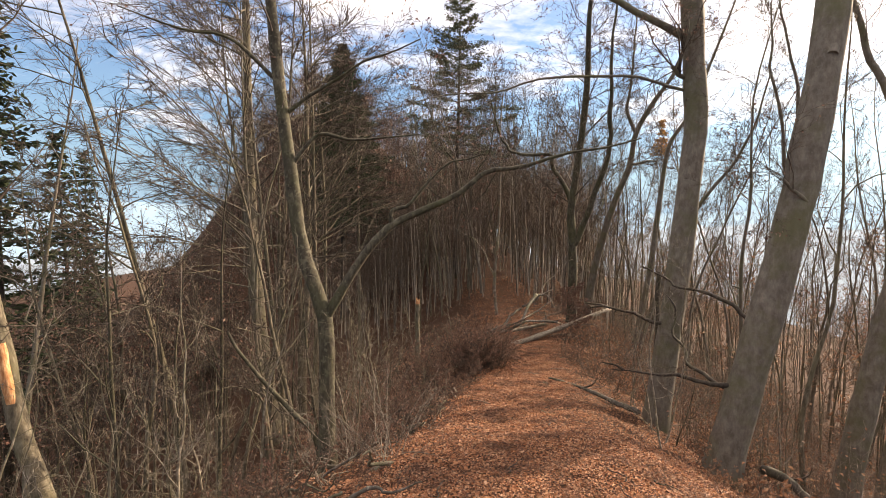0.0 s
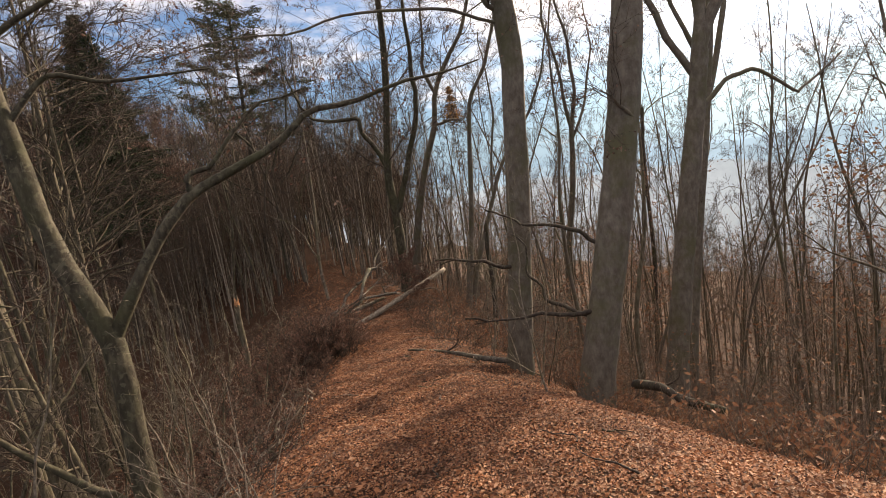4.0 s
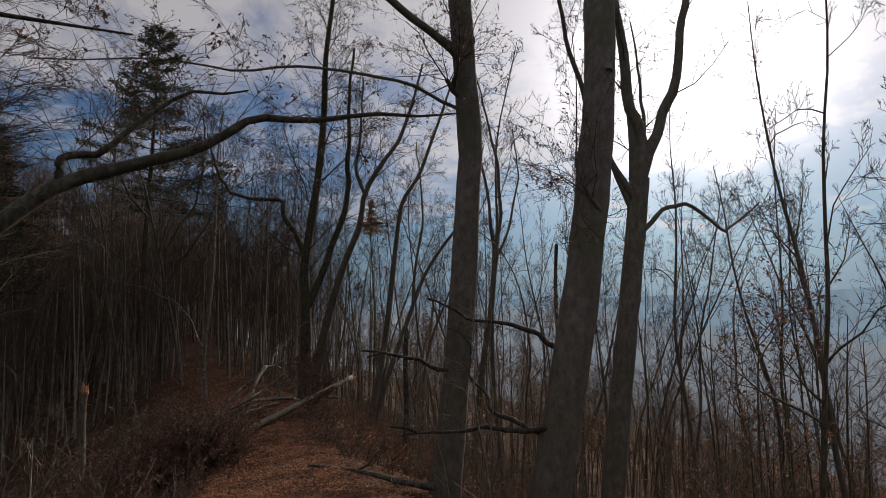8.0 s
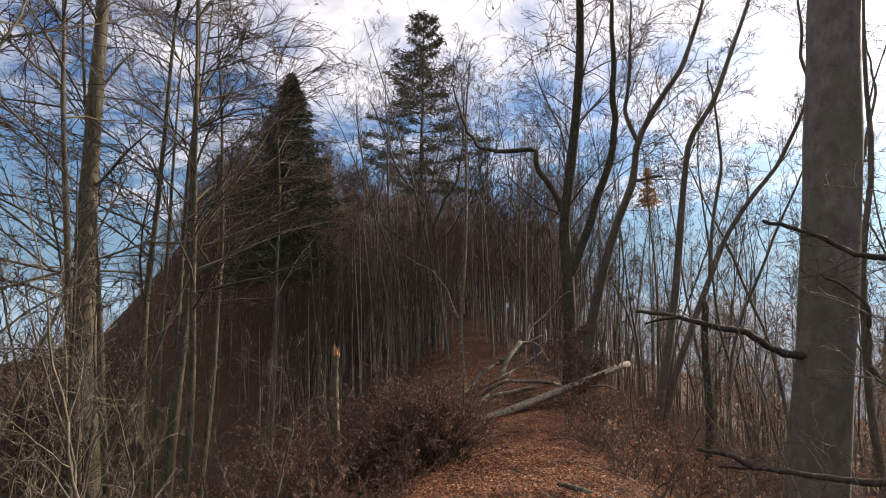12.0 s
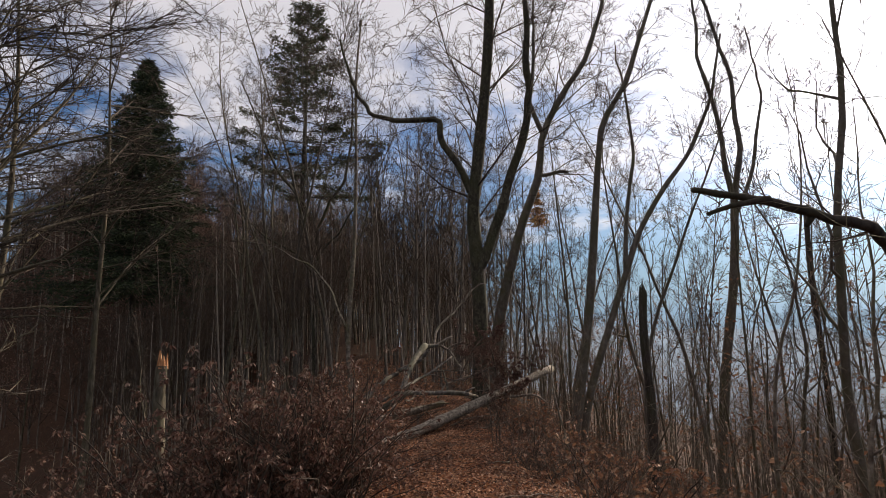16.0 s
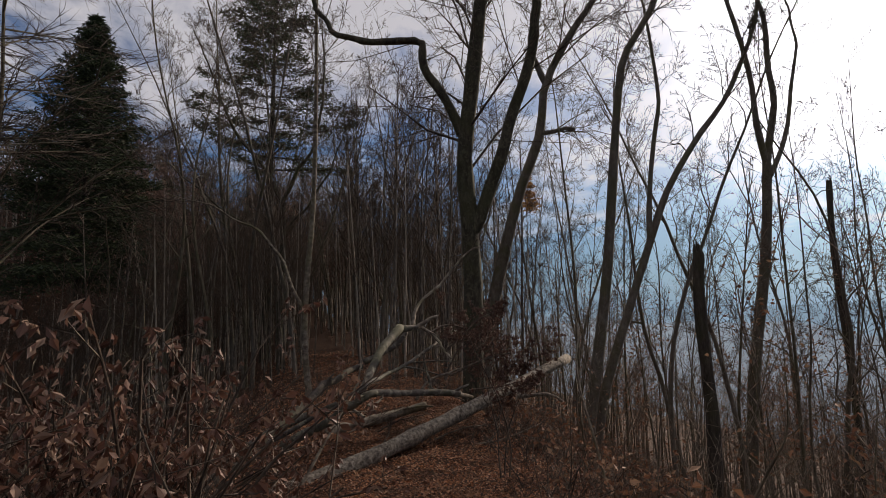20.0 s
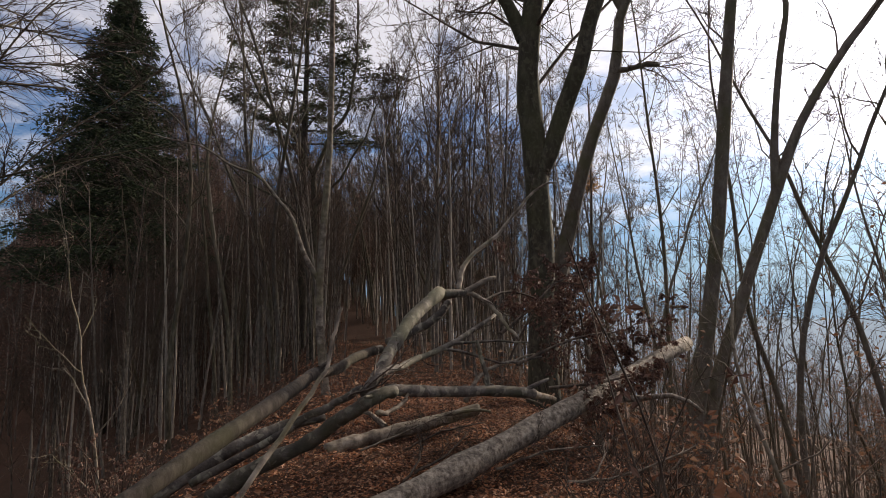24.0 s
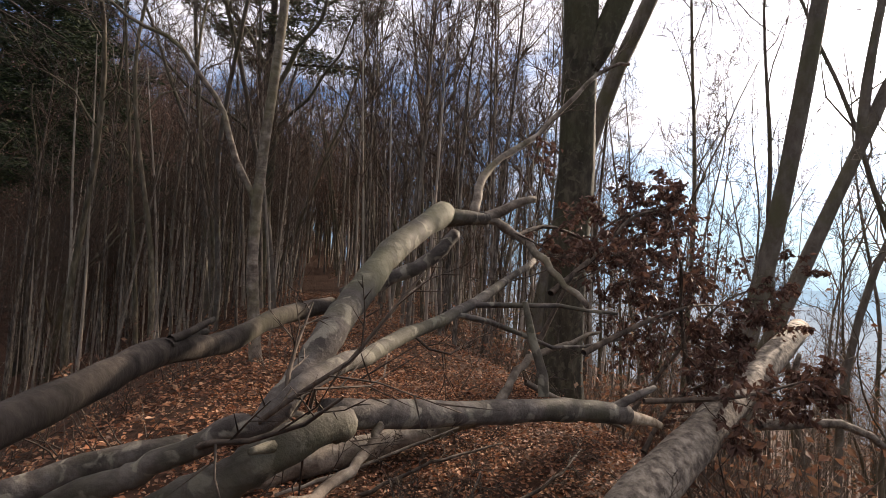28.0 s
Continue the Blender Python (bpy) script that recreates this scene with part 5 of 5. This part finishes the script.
def snag(x, y, top_z, r, label, raw=False):
    z = ground_at(x, y)
    t = thing("snag", label, "dead tree", at=(x, y, z))
    h = top_z - z
    pts = [(0, 0, -0.3), (0.03 * h, 0, h * 0.4), (0.02 * h, 0.02, h * 0.8), (0.03 * h, 0.0, h)]
    trunk = part("trunk", trunk_mesh("trunk", pts, r, r * 0.75, 10, 0.3, 16, 5, 0.06)[0], M_SLIM if raw else M_DARK, t)
    rng = random.Random(int(x * 10))
    for i in range(7):
        s, a = Tubes(), i * 0.9
        b = Vector((0.03 * h + math.cos(a) * r * 0.45, math.sin(a) * r * 0.45, h - 0.06))
        s.add([tuple(b), tuple(b + Vector((rng.gauss(0, 0.02), rng.gauss(0, 0.02), rng.uniform(0.12, 0.4))))], [r * 0.35, 0.006], 5)
        part("splinter", s.mesh("splinter"), M_RAW if raw else M_DARK, trunk, "fresh orange splintered wood" if raw else "dark splintered wood")


snag(-1.45, 23.87, -2.75, 0.145, "broken-off stump with fresh orange splinters among the bushes", True)
snag(9.65, 23.75, -1.35, 0.13, "dark snapped-off dead trunk on the slope")
snag(31.5, 38.0, 4.8, 0.2, "tall broken dead trunk far down the slope")
snag(13.5, 7.9, 0.3, 0.16, "tall snapped dead trunk on the steep slope")


# ---- bushes ----
def bush(name, label, rng, stems, height, leaves, mat, leaf_size, droop, category, group, spread=0.6, counts=(4, 3), stem_mat=None):
    top = thing(name, label, category, group)
    t, tips = Tubes(), []
    for i in range(stems):
        a = rng.uniform(0, 6.28)
        way = (math.cos(a) * spread * rng.uniform(0.3, 1.3), math.sin(a) * spread * rng.uniform(0.3, 1.3), 1.0)
        line = bend(rng, (rng.gauss(0, 0.18), rng.gauss(0, 0.18), -0.08), way, height * rng.uniform(0.6, 1.2), 7, 0.14, -0.03)
        t.add(line, taper(0.011, 7, 0.35), 4)
        sprout(rng, t, line, 0.006, height * 0.35, 2, counts, 0.0034, 0.05, 0.25, tips)
    tagged(part("stem_tangle", t.mesh("stem_tangle"), stem_mat or M_TWIG, top), kind="stuff")
    if leaves:
        spots = []
        for _ in range(leaves):
            p, _d = along(tips[rng.randrange(len(tips))], rng.uniform(0.2, 1.0) * 0.999)
            spots.append(tuple(p))
        tagged(part("foliage", leaf_mesh("foliage", spots, leaf_size, np.random.default_rng(rng.randrange(9999)), droop, 0.0, 1.9), mat, top), kind="stuff")
    return top


def bushes():
    rng = random.Random(9)
    dry = [bush("beech_shrub", "tangled beech shrub with withered brown leaves", rng, 9, 1.6, 960, M_DRY, 0.0245, 1.0, "bush", "bushes beside the path") for i in range(5)]
    bare = [bush("bare_shrub", "tangle of bare grey twigs", rng, 8, 1.0, 40, M_DRY, 0.03, 0.7, "bush", "bare scrub", 0.9) for _ in range(3)]
    rust = [bush("beech_sapling", "low beech sapling keeping rusty leaves", rng, 5, 1.0, 260, M_RUST, 0.034, 0.3, "sapling", "rusty saplings", 0.7) for _ in range(3)]
    canes = [bush("cane_thicket", "thicket of pale arching dead canes", rng, 9, 1.9, 30, M_DRY, 0.026, 0.7, "bush", "pale canes", 1.2, (4, 3), M_CANE) for _ in range(3)]
    used = set()

    def place(kinds, x, y, size):
        k = rng.randrange(len(kinds))
        m = Matrix.Translation((x, y, ground_at(x, y))) @ pose(0, 0, 0, 0, 0, rng.uniform(0, 360)) @ Matrix.Diagonal((size, size, size, 1))
        key = kinds[k]
        if key in used:
            copy_thing(key, m)
        else:
            used.add(key)
            key.matrix_basis = m
    for _ in range(84):
        y = rng.uniform(13.0, 25.0)
        x = float(np.interp(y, PATH_Y, PATH_X)) - rng.uniform(2.3, 5.6)
        clear = abs(x - (2.6 - 3.86 * (y - 15.8) / 8.0)) < 0.8 and y > 16.5   # low growth round the stump
        place(dry, x, y, rng.uniform(0.45, 0.6) if clear else rng.uniform(0.7, 1.1) if y < 17 else rng.uniform(0.95, 1.3) if y < 20.5 else rng.uniform(0.55, 0.8))
    for _ in range(22):
        y = rng.uniform(17.6, 21.2)
        place(dry, float(np.interp(y, PATH_Y, PATH_X)) - rng.uniform(2.0, 4.0), y, rng.uniform(1.0, 1.3) if y < 19.6 else rng.uniform(0.6, 0.85))
    for _ in range(32):   # the thick clump that hems the path in before the logs
        y = rng.uniform(17.7, 19.5)
        aside = rng.uniform(1.05, 2.3)
        place(dry, float(np.interp(y, PATH_Y, PATH_X)) - aside, y, rng.uniform(0.88, 1.14) + 0.28 * min(aside - 1.05, 1.0))
    for _ in range(14):
        y = rng.uniform(19.2, 21.2)
        place(dry, float(np.interp(y, PATH_Y, PATH_X)) - rng.uniform(0.85, 1.6), y, rng.uniform(0.36, 0.5))
    for _ in range(36):
        y = rng.uniform(6.5, 16.0)
        place(dry, float(np.interp(y, PATH_Y, PATH_X)) - rng.uniform(1.8, 4.6), y, rng.uniform(0.4, 0.75))
    for _ in range(9):
        y = rng.uniform(3.5, 15.0)
        place(canes, float(np.interp(y, PATH_Y, PATH_X)) - rng.uniform(2.0, 5.0), y, rng.uniform(0.6, 1.0))
    for _ in range(26):
        y = rng.uniform(14.0, 21.0)
        place(dry, float(np.interp(y, PATH_Y, PATH_X)) - rng.uniform(1.5, 2.3), y, rng.uniform(0.3, 0.5))
    for _ in range(40):
        y = rng.uniform(6.5, 22.0)
        x = float(np.interp(y, PATH_Y, PATH_X)) - rng.uniform(2.6, 6.0)
        place(bare, x, y, rng.uniform(0.7, 1.2))
    for _ in range(34):
        y = rng.uniform(12.5, 27.0)
        x = float(np.interp(y, PATH_Y, PATH_X)) + float(np.interp(y, RIGHT_Y, RIGHT_W)) + rng.uniform(3.6 if y < 16 else 0.5, 5.5)
        place(bare, x, y, rng.uniform(0.7, 1.3))
    for _ in range(40):
        y = rng.uniform(3.0, 24.0)
        x = float(np.interp(y, PATH_Y, PATH_X)) + float(np.interp(y, RIGHT_Y, RIGHT_W)) + rng.uniform(3.4 if y < 16 else 1.0, 10.0)
        place(rust, x, y, rng.uniform(0.6, 1.2))
    for _ in range(26):
        y = rng.uniform(23.4, 31.0)
        place(dry if rng.random() < 0.5 else bare, float(np.interp(y, PATH_Y, PATH_X)) - rng.uniform(1.9, 4.5), y, rng.uniform(0.35, 0.7))
    for _ in range(16):
        y = rng.uniform(20.0, 23.2)
        place(bare, float(np.interp(y, PATH_Y, PATH_X)) - rng.uniform(1.0, 1.7), y, rng.uniform(0.25, 0.42))
    for _ in range(20):
        y = rng.uniform(20.5, 25.0)
        place(bare, float(np.interp(y, PATH_Y, PATH_X)) + rng.uniform(0.85, 2.2), y, rng.uniform(0.22, 0.4))
    for _ in range(14):
        y = rng.uniform(19.0, 24.0)
        place(bare, float(np.interp(y, PATH_Y, PATH_X)) + rng.uniform(1.3, 2.6), y, rng.uniform(0.35, 0.6))
    for x, y, s in ((4.7, 24.0, 0.32), (5.1, 24.3, 0.4), (5.5, 24.1, 0.35), (4.9, 23.7, 0.3), (5.6, 23.7, 0.45), (5.9, 24.4, 0.45), (6.4, 24.0, 0.5), (4.4, 24.6, 0.3)):
        place(bare, x, y, s)
    for _ in range(18):
        y = rng.uniform(2.5, 9.0)
        place(rust, float(np.interp(y, PATH_Y, PATH_X)) + float(np.interp(y, RIGHT_Y, RIGHT_W)) + rng.uniform(1.6, 5.5), y, rng.uniform(0.25, 0.5))
    whip = bush("beech_sapling", "thin leaning sapling with a few large withered leaves", rng, 3, 2.2, 34, M_BROWN, 0.042, 0.8, "sapling", "", 0.22, (4, 3))
    whip.location = (4.95, 22.05, ground_at(4.95, 22.05))
    for x, y, s in ((1.5, 28.0, 0.7), (2.2, 27.0, 0.6), (1.0, 30.0, 0.8), (5.8, 29.5, 0.6), (0.6, 27.5, 0.8)):
        place(rust, x, y, s)
    for _ in range(55):   # rusty growth on the shoulder below the first beeches
        y = rng.uniform(2.5, 13.0)
        place(rust, float(np.interp(y, PATH_Y, PATH_X)) + float(np.interp(y, RIGHT_Y, RIGHT_W)) + rng.uniform(2.6, 10.0), y, rng.uniform(0.4, 0.85))


bushes()


def saplings():
    rng = random.Random(52)
    kinds = [random_tree("sapling", rng, h, 0.028, 0.15, 8, (5, 4), 1.5, M_DEAD if i % 2 else M_SLIM, "crooked bare pale sapling on the slope", "sapling", "bare saplings", 0.2, 0.16, (rng.uniform(-0.3, 0.3), rng.uniform(-0.3, 0.3)), 0.0035, M_DEAD) for i, h in enumerate((3.2, 4.6, 2.4, 5.5, 3.8))]
    spots = []
    for i in range(60):
        y = rng.uniform(4.0, 15.0) if i < 46 else rng.uniform(15.0, 27.0)
        spots.append((float(np.interp(y, PATH_Y, PATH_X)) - rng.uniform(3.4, 11.0), y))
    for _ in range(30):
        y = rng.uniform(10.0, 30.0)
        spots.append((float(np.interp(y, PATH_Y, PATH_X)) + float(np.interp(y, RIGHT_Y, RIGHT_W)) + rng.uniform(2.0, 9.0), y))
    for i, (x, y) in enumerate(spots):
        m = Matrix.Translation((x, y, ground_at(x, y) - 0.05)) @ pose(0, 0, 0, rng.gauss(0, 6), rng.gauss(0, 6), rng.uniform(0, 360))
        if i < len(kinds):
            kinds[i].matrix_basis = m
        else:
            copy_thing(kinds[rng.randrange(len(kinds))], m)


saplings()


def undergrowth():
    """Low brush on the slopes, past counting."""
    rng = random.Random(61)
    t, spots = Tubes(), []
    for _ in range(2600):
        y = rng.uniform(2, 92)
        side = rng.random() < (0.35 if y < 26 else 0.15)
        d = rng.uniform(0.3, 1.0) ** 1.5 * 34
        px = float(np.interp(y, PATH_Y, PATH_X))
        x = px - 2.2 - d if side else px + float(np.interp(y, RIGHT_Y, RIGHT_W)) + 1.2 + d
        p = Vector((x, y, ground_at(x, y) - 0.05))
        k = 1.0 if y < 30 else 1.7
        for _k in range(3):
            q = p + Vector((rng.gauss(0, 0.35), rng.gauss(0, 0.35), rng.uniform(0.3, 1.3))) * k
            t.add([tuple(p), tuple(q)], [0.010 * k, 0.0], 1)
            for _m in range(2):
                o = p.lerp(q, rng.uniform(0.4, 0.9))
                e = o + Vector((rng.gauss(0, 0.2), rng.gauss(0, 0.2), rng.uniform(-0.05, 0.3))) * k
                t.add([tuple(o), tuple(e)], [0.006 * k, 0.0], 1)
                if rng.random() < 0.55:
                    spots.append(tuple(e))
    for i in range(6400):
        if i < 250:
            y = rng.uniform(28, 76)
            d = 0.75 + rng.random() ** 1.5 * 8
            x = float(np.interp(y, PATH_Y, PATH_X)) + (d if rng.random() < 0.5 else -d)
        else:
            y = rng.uniform(4, 50)
            x = float(np.interp(y, PATH_Y, PATH_X)) + float(np.interp(y, RIGHT_Y, RIGHT_W)) + (2.6 if y < 9 else 4.2 if y < 18 else 0.8) + rng.random() * (12 if i < 4000 else 26)
        p = Vector((x, y, ground_at(x, y) - 0.05))
        for _k in range(4):
            q = p + Vector((rng.gauss(0, 0.3), rng.gauss(0, 0.3), rng.uniform(0.25, 1.1)))
            t.add([tuple(p), tuple(q)], [0.009, 0.0], 1)
            for _m in range(2):
                o = p.lerp(q, rng.uniform(0.3, 0.95))
                spots.append(tuple(o + Vector((rng.gauss(0, 0.1), rng.gauss(0, 0.1), rng.gauss(0, 0.08)))))
    for i in range(2500):   # thin saplings on the sunny slope, thickest near the first beeches
        y = rng.uniform(4, 46) if i < 1900 else rng.uniform(3, 17)
        x = float(np.interp(y, PATH_Y, PATH_X)) + float(np.interp(y, RIGHT_Y, RIGHT_W)) + (7.0 if y < 14 else 3.5) + rng.random() ** 1.3 * (28 if i < 1900 else 14)
        p = Vector((x, y, ground_at(x, y) - 0.05))
        q = p + Vector((rng.gauss(0, 0.25), rng.gauss(0, 0.25), rng.uniform(1.2, 3.6)))
        t.add([tuple(p), tuple(q)], [0.009, 0.0], 1)
        for _k in range(9):
            o = p.lerp(q, rng.uniform(0.2, 0.95))
            e = o + Vector((rng.gauss(0, 0.35), rng.gauss(0, 0.35), rng.uniform(0.05, 0.6)))
            t.add([tuple(o), tuple(e)], [0.005, 0.0], 1)
            if rng.random() < 0.3:
                spots.append(tuple(e))
    top = thing("undergrowth", "low twiggy brush with scattered withered leaves on the slopes", "undergrowth", kind="stuff")
    tagged(part("brushwood", t.mesh("brushwood"), M_SPRIG, top), kind="stuff")
    tagged(part("foliage", leaf_mesh("foliage", spots, 0.06, np.random.default_rng(3), 0.4, 0.0, 1.6), M_RUST, top), kind="stuff")


undergrowth()


# ---- leaf litter ----
def litter():
    g = np.random.default_rng(4)

    def lay(n, x0, x1, y0, y1, size):
        y = g.uniform(y0, y1, n) + g.normal(0, 0.8, n)
        mid, half = (x0 + x1) / 2, (x1 - x0) / 2
        x = np.interp(y, PATH_Y, PATH_X) + mid + half * (g.uniform(-1, 1, n) + g.normal(0, 0.22, n))
        return np.stack([x, y, ground_z(x, y) + g.uniform(0.0, 0.035, n)], axis=1), np.full(n, size)
    sets = [lay(116000, -2.2, 3.6, 0.4, 9, 0.027), lay(64000, -1.6, 1.5, 9, 21, 0.033), lay(44000, -1.4, 2.4, 21, 29, 0.026), lay(18000, -2.6, 2.6, 28, 46, 0.045), lay(24000, -10, -0.5, 2, 30, 0.055), lay(84000, 2, 10, 0, 25, 0.036), lay(36000, 7, 20, 0, 24, 0.065), lay(14000, -5, 5, -9, 1, 0.05)]
    pos = np.concatenate([s[0] for s in sets])
    size = np.concatenate([s[1] for s in sets])
    top = thing("leaf_litter", "thick carpet of fallen copper-brown beech leaves on the path", "leaves", kind="stuff")
    part("leaf_carpet", leaf_mesh("leaf_carpet", pos, size, g, 0.0, 0.66, 1.45), M_LITTER, top)


litter()
